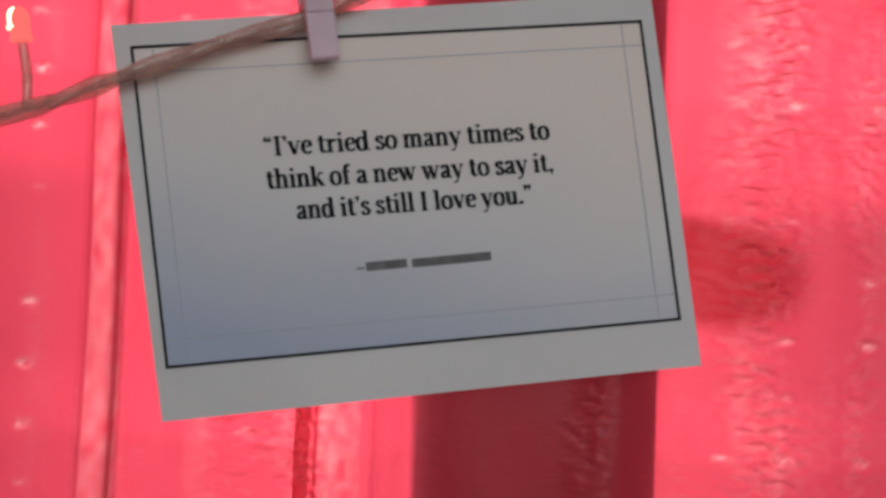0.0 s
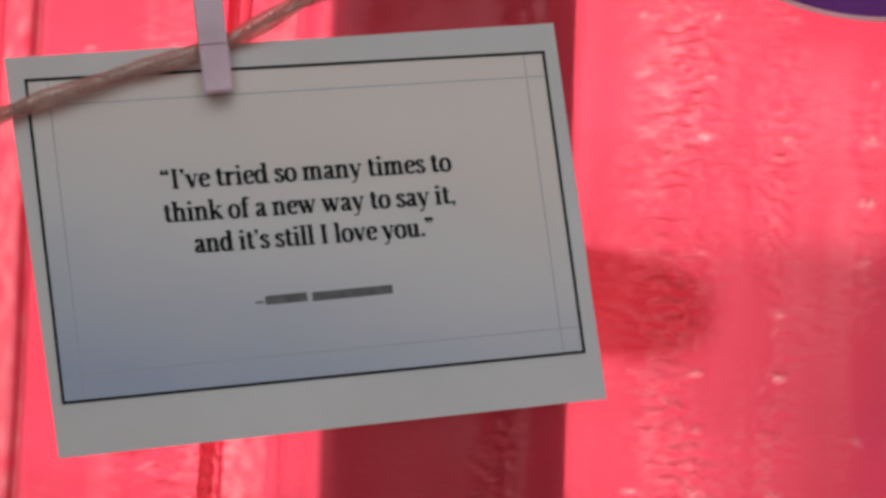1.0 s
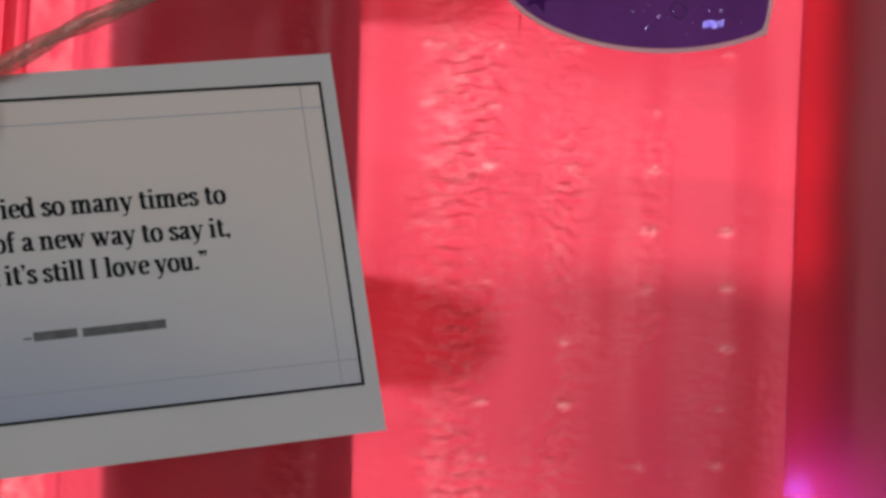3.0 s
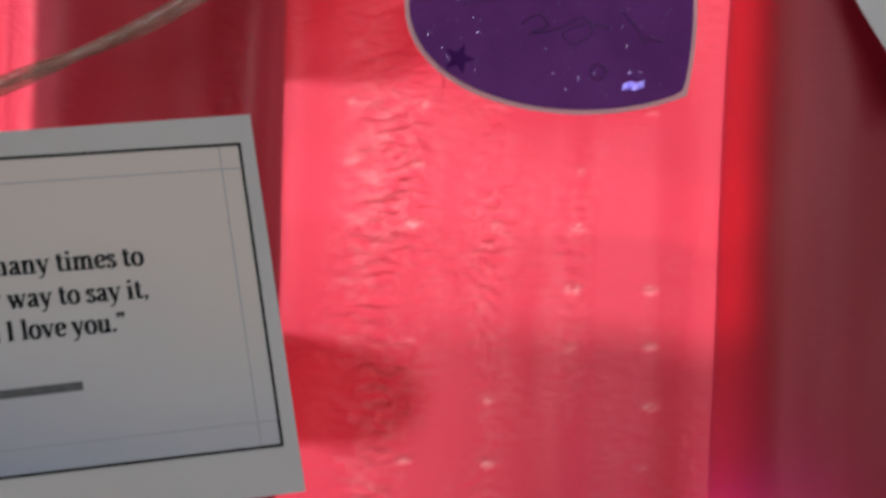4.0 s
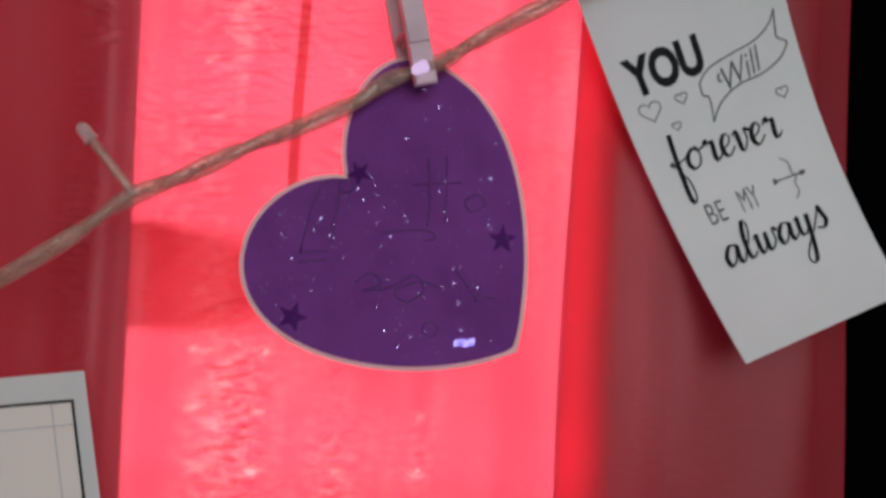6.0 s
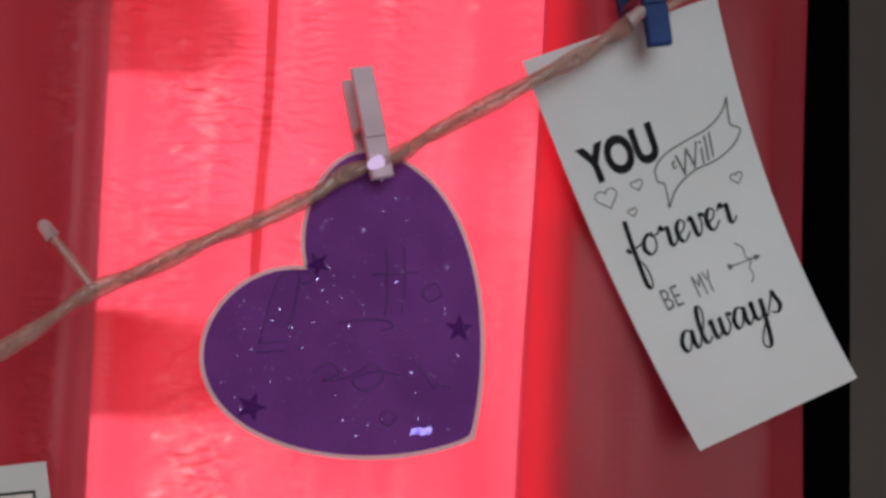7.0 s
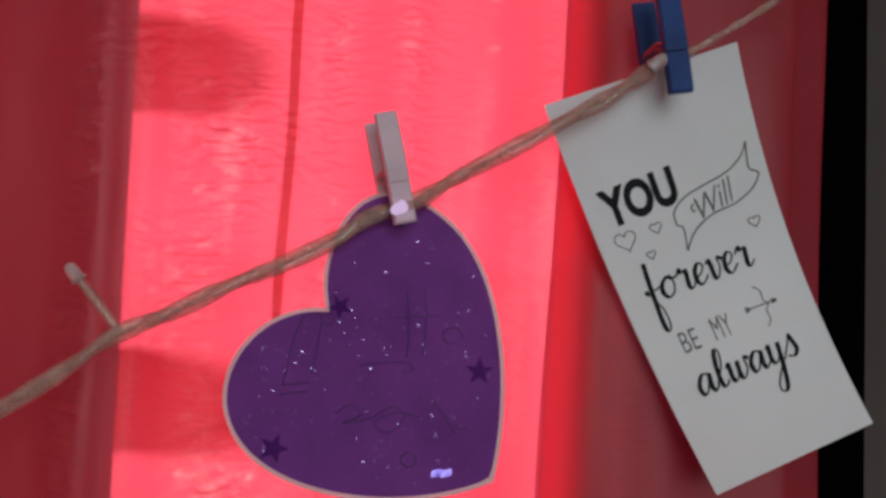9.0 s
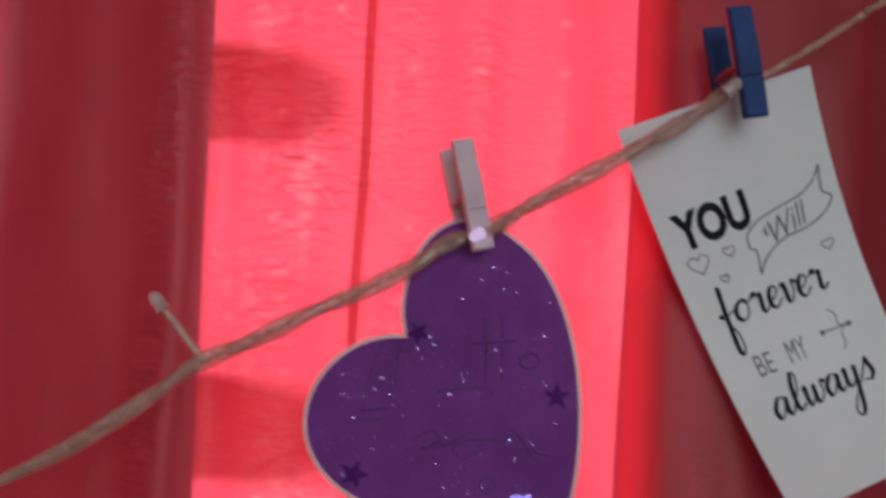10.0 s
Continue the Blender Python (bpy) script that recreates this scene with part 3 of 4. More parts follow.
# ---- the string of lights ----
WIRE_LINE = [(-0.50, 0.0, -0.04), (-0.30, -0.004, -0.012), (-0.18, -0.008, 0.018), (-0.1216, -0.0105, 0.0345), (-0.1064, -0.0115, 0.0393), (-0.0913, -0.0120, 0.0456), (-0.0762, -0.0115, 0.0518), (-0.061, -0.010, 0.0582), (-0.0424, -0.0065, 0.0652),
             (-0.0303, -0.006, 0.071), (-0.0123, -0.006, 0.0821), (0.0014, -0.006, 0.0890), (0.0300, -0.006, 0.1033), (0.0530, -0.006, 0.1188), (0.0701, -0.006, 0.1320), (0.0856, -0.006, 0.1395),
             (0.1013, -0.006, 0.1482), (0.1172, -0.004, 0.1559), (0.1334, -0.0015, 0.1654), (0.1420, -0.001, 0.1720), (0.1564, -0.001, 0.1781), (0.1664, -0.003, 0.1846), (0.1833, -0.006, 0.1945), (0.2005, -0.006, 0.2050),
             (0.2145, -0.006, 0.2138), (0.2268, -0.006, 0.2233)]
TAIL = [(0.2268, -0.006, 0.2233), (0.2380, -0.004, 0.2292), (0.2530, -0.005, 0.2390), (0.2700, -0.006, 0.2510), (0.2782, -0.006, 0.2564), (0.33, 0.01, 0.285), (0.42, 0.045, 0.33), (0.46, WALL_Y + 0.008, 0.345)]


def twisted(bm, line, apart, radius, turns):
    """Two strands wound round one another along a line."""
    n = len(line)
    for strand in (0, math.pi):
        path = []
        for i, p in enumerate(line):
            ahead = (line[min(i + 1, n - 1)] - line[max(i - 1, 0)]).normalized()
            side = ahead.cross(Vector((0, 1, 0))).normalized()
            a = strand + turns * 2 * math.pi * i / n + 0.6 * math.sin(i * 0.13)
            path.append(p + apart * (math.cos(a) * side + math.sin(a) * Vector((0, 1, 0))))
        tube(bm, path, lambda s: radius * (1 + 0.05 * math.sin(s * 173) + 0.03 * math.sin(s * 411)), 8)
    return bm


def bulb_mesh(bm, length, radius):
    """A small LED lens: a domed cylinder with a rim at its foot, standing on the origin."""
    profile = [(radius * 1.15, 0), (radius * 1.15, length * 0.12), (radius, length * 0.16)]
    profile += [(radius, length * 0.62)] + [(radius * math.cos(a), length * 0.62 + length * 0.38 * math.sin(a)) for a in (0.35, 0.7, 1.05, 1.35)]
    rings = [[bm.verts.new((r * math.cos(2 * math.pi * k / 14), r * math.sin(2 * math.pi * k / 14), z)) for k in range(14)] for r, z in profile]
    for a, b in zip(rings, rings[1:]):
        for k in range(14):
            bm.faces.new((a[k], a[(k + 1) % 14], b[(k + 1) % 14], b[k]))
    bm.faces.new(rings[0][::-1])
    bm.faces.new(rings[-1])
    return bm


lights = thing("string_lights", pose(0, 0, 0), "string of small lights on cloudy clear twisted wire, few lit", "string lights")
part("wire", twisted(bmesh.new(), spline(WIRE_LINE, 10), 0.0009, 0.0019, 8), WIRE, lights, smooth=True)
part("wire", tube(bmesh.new(), spline(TAIL, 10), lambda s: 0.0013 + 0.0002 * math.sin(s * 90), 10), WIRE, lights, smooth=True)


def stub(foot, tip, mat=BULB, label="", long=0.0062, wide=0.0021):
    """A short side wire with a bulb at its end."""
    foot, tip = Vector(foot), Vector(tip)
    mid = foot.lerp(tip, 0.5) + Vector((0.0008, 0, -0.0006))
    part("side_wire", tube(bmesh.new(), spline([foot, mid, tip], 6), 0.0015, 8), WIRE, lights, smooth=True)
    b = part("bulb", bulb_mesh(bmesh.new(), long, wide), mat, lights, label, smooth=True)
    b.matrix_basis = Matrix.Translation(tip - (tip - foot).normalized() * 0.001) @ (tip - foot).to_track_quat("Z", "Y").to_matrix().to_4x4()
    return b


stub((0.0716, -0.006, 0.1324), (0.0585, -0.008, 0.1480))
red_bulb = stub((-0.1139, -0.0105, 0.0378), (-0.1165, -0.0105, 0.0565), RED_GLOW, "lit red bulb", 0.0096, 0.0027)
glow_tip = part("lit_core", bulb_mesh(bmesh.new(), 0.0060, 0.0021), WARM_GLOW, red_bulb, "glowing warm white core", smooth=True)
glow_tip.matrix_basis = pose(0, -0.0012, 0.0034)
stub((0.1600, -0.003, 0.1805), (0.1508, -0.0100, 0.1742), PINK_GLOW, "faintly lit pale lilac bulb", 0.0050, 0.0017)
stub((0.2200, -0.006, 0.2180), (0.2262, -0.0105, 0.2230))
# the lower run of the same string, with its violet bulb lit
LOWER = [(-0.50, 0.0, -0.30), (-0.2, 0.0, -0.24), (0.05, 0.002, -0.17), (0.19, 0.004, -0.105), (0.34, 0.01, -0.05), (0.46, WALL_Y + 0.008, 0.0)]
part("wire", twisted(bmesh.new(), spline(LOWER, 30), 0.0009, 0.0019, 8), WIRE, lights, smooth=True)
stub((0.205, 0.004, -0.098), (0.2131, 0.0125, -0.0510), VIOLET, "lit violet bulb")

# ---- clothes pegs ----


def leg(bm, long, wide, thick, groove):
    """One wooden half of a peg: thinner at the finger end, with a groove across near the jaw."""
    stations = [(0, 0.72), (0.02, 0.95), (groove - 0.025, 1.0), (groove - 0.012, 1.0), (groove - 0.010, 0.70), (groove + 0.010, 0.70), (groove + 0.012, 1.0), (0.55, 1.0), (0.97, 0.62), (1.0, 0.45)]
    rings = []
    for s, t in stations:
        z, y = s * long, -t * thick
        w, b = wide / 2, 0.0004
        rings.append([bm.verts.new(p) for p in ((-w, 0, z), (w, 0, z), (w, y + b, z), (w - b, y, z), (-w + b, y, z), (-w, y + b, z))])
    for a, b in zip(rings, rings[1:]):
        for k in range(6):
            bm.faces.new((a[k], a[(k + 1) % 6], b[(k + 1) % 6], b[k]))
    bm.faces.new(rings[0][::-1])
    bm.faces.new(rings[-1])
    return bm


def peg(place, mat, label, long=0.034, wide=0.0066, apart=0.0085, spread=5.0):
    ob = thing("clothes_peg", place, label, "clothes peg", "pegs on the string")
    f = part("front_leg", leg(bmesh.new(), long, wide, 0.0036, 0.36), mat, ob)
    f.matrix_basis = pose(0, -apart, 0, spread * 0.5)
    b = part("back_leg", leg(bmesh.new(), long, wide, 0.0036, 0.36), mat, ob)
    b.matrix_basis = pose(0, 0.0022, 0, spread * 0.5, 0, 180)
    coil = [Vector((0.5 * wide * (2 * k / 60 - 1), 0.0006 - apart / 2 + (0.0012 + apart / 2) * math.cos(k * 0.63), long * 0.45 + 0.0017 * math.sin(k * 0.63))) for k in range(61)]
    part("spring", tube(bmesh.new(), coil, 0.0004, 6), STEEL, ob, smooth=True)
    return ob


peg(pose(0.1509, 0.0045, 0.1700, 0, -14.0, 8), PIN_WOOD, "pale lilac wooden peg holding the purple heart", 0.0340, 0.0066, 0.0095)
peg(pose(0.2340, 0.0050, 0.2150, 0, -10.5, 3), PIN_BLUE, "blue painted wooden peg holding the white card", 0.0350, 0.0074, 0.0145)
peg(pose(-0.0358, 0.0020, 0.0545, 0, -10.0, 10), PIN_WOOD, "pale lilac wooden peg holding the quote card", 0.0350, 0.0078, 0.0122)

# ---- the quote card ----
quote = thing("quote_card", pose(0, 0, 0), "white card with a printed love quotation in a black frame", "card")
Q = Sheet((-0.0938, -0.0060, 0.0619), (0.0579, 0.0101, 0.0827), (-0.0761, 0.0050, -0.0484), (0.0784, 0.0124, -0.0252))
part("paper", Q.slab(), CARD, quote)
F = Sheet(Q.at(0.030, 0.054), Q.at(0.975, 0.072), Q.at(0.019, 0.865), Q.at(0.973, 0.874))
part("printed_panel", F.slab(low=0.00012, top=0.00025), PANEL, quote, "cream to pale blue printed panel")


def frame_line(sheet, u0, u1, v0, v1, wide):
    bm = bmesh.new()
    a, b = wide / sheet.wide, wide / sheet.high
    for j in range(12):
        s, e = j / 12, (j + 1) / 12
        for v in (v0, v1 - b):
            sheet.bar(bm, u0 + (u1 - u0) * s, u0 + (u1 - u0) * e, v, v + b, 0.0005)
        for u in (u0, u1 - a):
            sheet.bar(bm, u, u + a, v0 + (v1 - v0) * s, v0 + (v1 - v0) * e, 0.0005)
    return bm


part("frame_line", frame_line(F, 0.0, 1.0, 0.0, 1.0, 0.00085), INK, quote)
for (ua, va), (ub, vb) in (((0, 0.083), (1, 0.083)), ((0, 0.912), (1, 0.912)), ((0.042, 0), (0.042, 1)), ((0.957, 0), (0.957, 1))):
    part("inner_line", F.stroke(bmesh.new(), [(ua + (ub - ua) * k / 12, va + (vb - va) * k / 12) for k in range(13)], 0.00028, 0.00045), INK_FAINT, quote, "faint blue-grey printed line")

# a bold book face: thick upright strokes, thin level ones, small feet
X_HIGH, STEM, HAIR = 0.67, 0.210, 0.085


def pen(points):
    return ([(p.x, p.y) for p in spline([(a, b, 0) for a, b in points], 5)], "nib")


def bold(*points):
    return (list(points), "bold")


def thin(*points):
    return (list(points), "thin")


def foot(x, y=0.022, reach=0.14):
    return thin((x - reach, y), (x + reach, y))


def stem(x, low=0.0, top=X_HIGH, footed=True, flagged=True):
    return [bold((x, low), (x, top))] + ([foot(x)] if footed else []) + ([thin((x - 0.15, top - 0.05), (x, top - 0.02))] if flagged else [])


def arch(x, x2):
    return [pen([(x, 0.44), (x + 0.09, 0.60), (x + 0.20, 0.65), (x2 - 0.02, 0.56), (x2, 0.40)])] + stem(x2, 0, 0.42, True, False)


def bowl(x, reach):
    return [pen([(x + reach * math.cos(a), 0.33 + 0.325 * math.sin(a)) for a in (2 * math.pi * k / 12 for k in range(13))])]


def drop(x, y):
    return [bold((x, y), (x, y + 0.15)), thin((x + 0.06, y + 0.05), (x - 0.02, y - 0.13))]


def vee(x, x2, x3):
    return [bold((x, 0.64), (x2, 0.0)), thin((x2, 0.0), (x3, 0.64)), foot(x, 0.638, 0.12), foot(x3, 0.638, 0.10)]


GLYPHS = {
    "n": lambda: (0.64, stem(0.15) + arch(0.15, 0.47)),
    "m": lambda: (0.92, stem(0.15) + arch(0.15, 0.45) + arch(0.45, 0.75)),
    "h": lambda: (0.64, stem(0.15, 0, 1.0) + arch(0.15, 0.47)),
    "u": lambda: (0.64, stem(0.15, 0.14, X_HIGH, False) + [pen([(0.15, 0.22), (0.18, 0.06), (0.28, 0.02), (0.42, 0.12)])] + stem(0.46)),
    "i": lambda: (0.33, stem(0.16) + [bold((0.16, 0.82), (0.16, 0.97))]),
    "l": lambda: (0.33, stem(0.16, 0, 1.0)),
    "I": lambda: (0.42, stem(0.20, 0, 0.95, True, False) + [foot(0.20, 0.93)]),
    "t": lambda: (0.39, [pen([(0.17, 0.86), (0.17, 0.50), (0.17, 0.18), (0.23, 0.03), (0.37, 0.08)]), thin((0.02, 0.635), (0.36, 0.635))]),
    "f": lambda: (0.40, [pen([(0.18, 0.0), (0.18, 0.40), (0.18, 0.74), (0.26, 0.97), (0.42, 0.92)]), thin((0.03, 0.635), (0.38, 0.635)), foot(0.18)]),
    "k": lambda: (0.62, stem(0.15, 0, 1.0) + [thin((0.18, 0.28), (0.46, 0.63)), bold((0.27, 0.40), (0.52, 0.02)), foot(0.52, 0.022, 0.10), foot(0.47, 0.638, 0.11)]),
    "d": lambda: (0.62, bowl(0.26, 0.18) + stem(0.46, 0, 1.0) + [thin((0.46, 0.022), (0.62, 0.022))]),
    "o": lambda: (0.56, bowl(0.28, 0.20)),
    "a": lambda: (0.53, [pen([(0.10, 0.50), (0.20, 0.64), (0.34, 0.60), (0.37, 0.40), (0.37, 0.14), (0.42, 0.03), (0.52, 0.06)]), pen([(0.37, 0.38), (0.19, 0.30), (0.10, 0.16), (0.17, 0.03), (0.36, 0.12)])]),
    "e": lambda: (0.51, [thin((0.10, 0.37), (0.46, 0.37)), pen([(0.45, 0.37), (0.41, 0.58), (0.28, 0.65), (0.14, 0.54), (0.10, 0.33), (0.15, 0.11), (0.29, 0.02), (0.46, 0.12)])]),
    "s": lambda: (0.45, [pen([(0.36, 0.50), (0.30, 0.63), (0.18, 0.63), (0.10, 0.50), (0.20, 0.38), (0.32, 0.28), (0.37, 0.15), (0.27, 0.02), (0.14, 0.03), (0.07, 0.17)]), thin((0.12, 0.50), (0.34, 0.22)), thin((0.14, 0.45), (0.32, 0.26))]),
    "v": lambda: (0.57, vee(0.11, 0.30, 0.48)),
    "w": lambda: (0.84, vee(0.11, 0.28, 0.42) + vee(0.40, 0.57, 0.74)),
    "y": lambda: (0.57, vee(0.11, 0.30, 0.48) + [thin((0.30, 0.0), (0.24, -0.17), (0.15, -0.27), (0.05, -0.22))]),
    "r": lambda: (0.47, stem(0.15) + [pen([(0.15, 0.40), (0.24, 0.60), (0.33, 0.63)]), bold((0.37, 0.66), (0.37, 0.52))]),
    ",": lambda: (0.27, drop(0.11, 0.0)),
    ".": lambda: (0.24, [bold((0.11, 0.0), (0.11, 0.15))]),
    "’": lambda: (0.22, drop(0.11, 0.80)),
    "”": lambda: (0.42, drop(0.11, 0.80) + drop(0.30, 0.80)),
    "“": lambda: (0.44, [bold((x, 0.70), (x, 0.85)) for x in (0.12, 0.31)] + [thin((x - 0.05, 0.80), (x + 0.03, 0.97)) for x in (0.12, 0.31)]),
    " ": lambda: (0.24, []),
}


def book_line(sheet, text, u0, u1, base, cap, rise=0.0):
    """A line of print, letter by letter, from u0 to u1 on the line v = base."""
    total, x, unit = sum(GLYPHS[c]()[0] for c in text), 0.0, cap * sheet.high / 0.95
    wide = {"bold": lambda s, down: STEM * unit, "thin": lambda s, down: HAIR * unit, "nib": lambda s, down: (HAIR + (STEM - HAIR) * abs(down) ** 1.3) * unit}
    for c in text:
        advance, strokes = GLYPHS[c]()
        bm = bmesh.new()
        for points, kind in strokes:
            line = [((x + a) / total, b) for a, b in points]
            sheet.stroke(bm, [(u0 + (u1 - u0) * a, base + rise * a - cap * b / 0.95) for a, b in line], wide[kind], 0.00055)
        if strokes:
            part("letter", bm, INK, quote)
        else:
            bm.free()
        x += advance


book_line(Q, "“I’ve tried so many times to", 0.243, 0.772, 0.351, 0.048, 0.015)
book_line(Q, "think of a new way to say it,", 0.241, 0.773, 0.434, 0.048, 0.017)
book_line(Q, "and it’s still I love you.”", 0.288, 0.725, 0.517, 0.048, 0.012)
for u0, u1, v0, v1 in ((0.384, 0.399, 0.655, 0.660), (0.402, 0.478, 0.643, 0.666), (0.487, 0.634, 0.645, 0.668)):
    part("credit_bar", Q.bar(bmesh.new(), u0, u1, v0, v1, 0.00055), INK_GREY, quote, "plain bar of a printed credit")

# ---- the white card ----
note = thing("message_card", pose(0, 0, 0), "narrow white card with hand-lettered love message and doodles", "card")
N = Sheet((0.1954, 0.0054, 0.2120), (0.2558, -0.0010, 0.2357), (0.2514, -0.0040, 0.0931), (0.3028, 0.0005, 0.1169), bow=-0.0160)
part("paper", N.slab(), CARD_COOL, note)
for letter in N.lettering("YOU", 0.085, 0.502, 0.322, 0.086, 0.045, rise=-0.008):
    part("letter", letter, INK, note)
for letter in N.lettering("BE", 0.203, 0.304, 0.678, 0.055, -0.004):
    part("letter", letter, INK_GREY, note)
for letter in N.lettering("MY", 0.396, 0.506, 0.676, 0.058, -0.004):
    part("letter", letter, INK_GREY, note)
for letter in N.lettering("Will", 0.565, 0.785, 0.385, 0.062, -0.004, rise=-0.028, shear=0.2):
    part("letter", letter, INK_GREY, note)
part("drawn_curl", N.stroke(bmesh.new(), [(0.556, 0.335), (0.540, 0.342), (0.543, 0.354), (0.558, 0.352)], 0.0007), INK_GREY, note)

LETTERS = {
    "f": ([(0.10, 1.85), (0.12, 0.90), (0.16, 0.0), (0.22, -1.10), (0.36, -1.38), (0.47, -1.05), (0.38, -0.35), (0.12, 0.10)], [(-0.12, 0.62), (0.02, 0.42), (0.22, 0.52), (0.50, 0.62)]),
    "o": ([(0.35, 0.95), (0.10, 0.70), (0.05, 0.30), (0.25, 0.02), (0.50, 0.20), (0.55, 0.65), (0.38, 0.95), (0.52, 0.78), (0.72, 0.82)],),
    "r": ([(0.0, 0.75), (0.14, 1.05), (0.22, 0.85), (0.40, 0.92), (0.42, 0.50), (0.43, 0.15), (0.55, 0.02), (0.72, 0.25)],),
    "e": ([(0.0, 0.30), (0.35, 0.55), (0.45, 0.85), (0.28, 1.0), (0.10, 0.70), (0.12, 0.22), (0.32, 0.02), (0.60, 0.35)],),
    "v": ([(0.0, 0.80), (0.12, 0.97), (0.20, 0.70), (0.26, 0.12), (0.40, 0.05), (0.55, 0.50), (0.50, 0.95), (0.70, 0.80)],),
    "a": ([(0.50, 0.90), (0.25, 0.98), (0.05, 0.50), (0.15, 0.05), (0.35, 0.25), (0.50, 0.92), (0.50, 0.30), (0.60, 0.02), (0.76, 0.25)],),
    "l": ([(0.0, 0.25), (0.30, 1.0), (0.36, 1.65), (0.22, 1.85), (0.13, 1.2), (0.15, 0.3), (0.28, 0.02), (0.46, 0.25)],),
    "w": ([(0.0, 0.80), (0.12, 0.97), (0.15, 0.30), (0.25, 0.03), (0.40, 0.30), (0.45, 0.92), (0.48, 0.20), (0.60, 0.03), (0.78, 0.40), (0.74, 0.97), (0.92, 0.82)],),
    "y": ([(0.0, 0.85), (0.10, 0.97), (0.12, 0.30), (0.25, 0.05), (0.42, 0.30), (0.48, 0.97), (0.47, -0.2), (0.38, -1.20), (0.18, -1.32), (0.12, -0.90), (0.50, -0.05), (0.66, 0.15)],),
    "s": ([(0.0, 0.20), (0.24, 0.80), (0.30, 1.10), (0.40, 0.75), (0.50, 0.30), (0.35, 0.02), (0.12, 0.14)],),
}
ADVANCE = {"f": 0.52, "o": 0.70, "r": 0.68, "e": 0.58, "v": 0.68, "a": 0.72, "l": 0.44, "w": 0.90, "y": 0.64, "s": 0.55}


def script(sheet, text, u0, u1, base, xheight, rise=0.0):
    """Brush lettering: each letter a pen line that is thick where it goes down."""
    total, x = sum(ADVANCE[c] for c in text), 0.0
    unit = (u1 - u0) / total
    for c in text:
        bm = bmesh.new()
        for line in LETTERS[c]:
            pts = []
            for p in spline([(a, b, 0) for a, b in line], 7):
                s = (x + p.x + 0.10 * p.y) * unit
                pts.append((u0 + s, base + rise * s / (u1 - u0) - xheight * p.y))
            sheet.stroke(bm, pts, lambda s, down: 0.0006 + 0.0010 * max(0.0, down) ** 1.2)
        part("letter", bm, INK, note)
        x += ADVANCE[c]


script(N, "forever", 0.146, 0.760, 0.536, 0.055, -0.004)
script(N, "always", 0.178, 0.797, 0.789, 0.050, -0.008)


def small_heart(sheet, u, v, size):
    pts = []
    for k in range(29):
        a = 2 * math.pi * k / 28
        x = 16 * math.sin(a) ** 3 / 17
        y = -(13 * math.cos(a) - 5 * math.cos(2 * a) - 2 * math.cos(3 * a) - math.cos(4 * a)) / 17
        pts.append((u + size * x / sheet.wide, v + size * y / sheet.high))
    return sheet.stroke(bmesh.new(), pts, 0.00042)


for u, v, size in ((0.148, 0.366, 0.0038), (0.324, 0.360, 0.0021), (0.248, 0.420, 0.0016), (0.843, 0.428, 0.0022)):
    part("drawn_heart", small_heart(N, u, v, size), INK_GREY, note)
banner = bmesh.new()
for line in ([(0.434, 0.363), (0.447, 0.338), (0.521, 0.313), (0.661, 0.298), (0.760, 0.290), (0.837, 0.275), (0.890, 0.255), (0.923, 0.230)], [(0.923, 0.230), (0.908, 0.270), (0.903, 0.297), (0.937, 0.310), (0.942, 0.321), (0.884, 0.349), (0.772, 0.369), (0.635, 0.376), (0.516, 0.402), (0.440, 0.442)],
             [(0.440, 0.442), (0.456, 0.410), (0.462, 0.381), (0.438, 0.374), (0.434, 0.363)]):
    N.stroke(banner, [(p.x, p.y) for p in spline([(a, b, 0) for a, b in line], 6)], 0.00055)
part("drawn_banner", banner, INK_GREY, note)
arrow = bmesh.new()
N.stroke(arrow, [(0.618, 0.633), (0.663, 0.633), (0.723, 0.634), (0.788, 0.634)], 0.0005)
N.stroke(arrow, [(p.x, p.y) for p in spline([(0.697, 0.582, 0), (0.731, 0.600, 0), (0.727, 0.624, 0), (0.749, 0.636, 0), (0.723, 0.652, 0), (0.727, 0.674, 0), (0.697, 0.690, 0)], 6)], 0.00042)
N.stroke(arrow, [(0.612, 0.633), (0.638, 0.633)], lambda s, down: 0.0024 * (1 - 0.6 * s))
N.stroke(arrow, [(0.768, 0.634), (0.801, 0.634)], lambda s, down: 0.0009 + 0.0016 * math.sin(math.pi * min(1, s + 0.2)))
part("drawn_bow_and_arrow", arrow, INK_GREY, note)

# ---- the purple heart ----
heart = thing("paper_heart", pose(0, 0, 0), "purple glitter paper heart with pale border and star sequins", "heart decoration")
NOTCH, TIP = Vector((0.1303, 0.0050, 0.1439)), Vector((0.1841, 0.0045, 0.0937))
AXIS = TIP - NOTCH
SIDE = AXIS.cross(Vector((0, -1, 0))).normalized() * AXIS.length
if SIDE.z > 0:
    SIDE = -SIDE
OUTW = SIDE.cross(AXIS).normalized()
if OUTW.y > 0:
    OUTW = -OUTW


def on_heart(a, b, lift=0.0):
    """A place on the heart: a along its axis from notch to tip, b across it."""
    return NOTCH + AXIS * a + SIDE * b + OUTW * lift


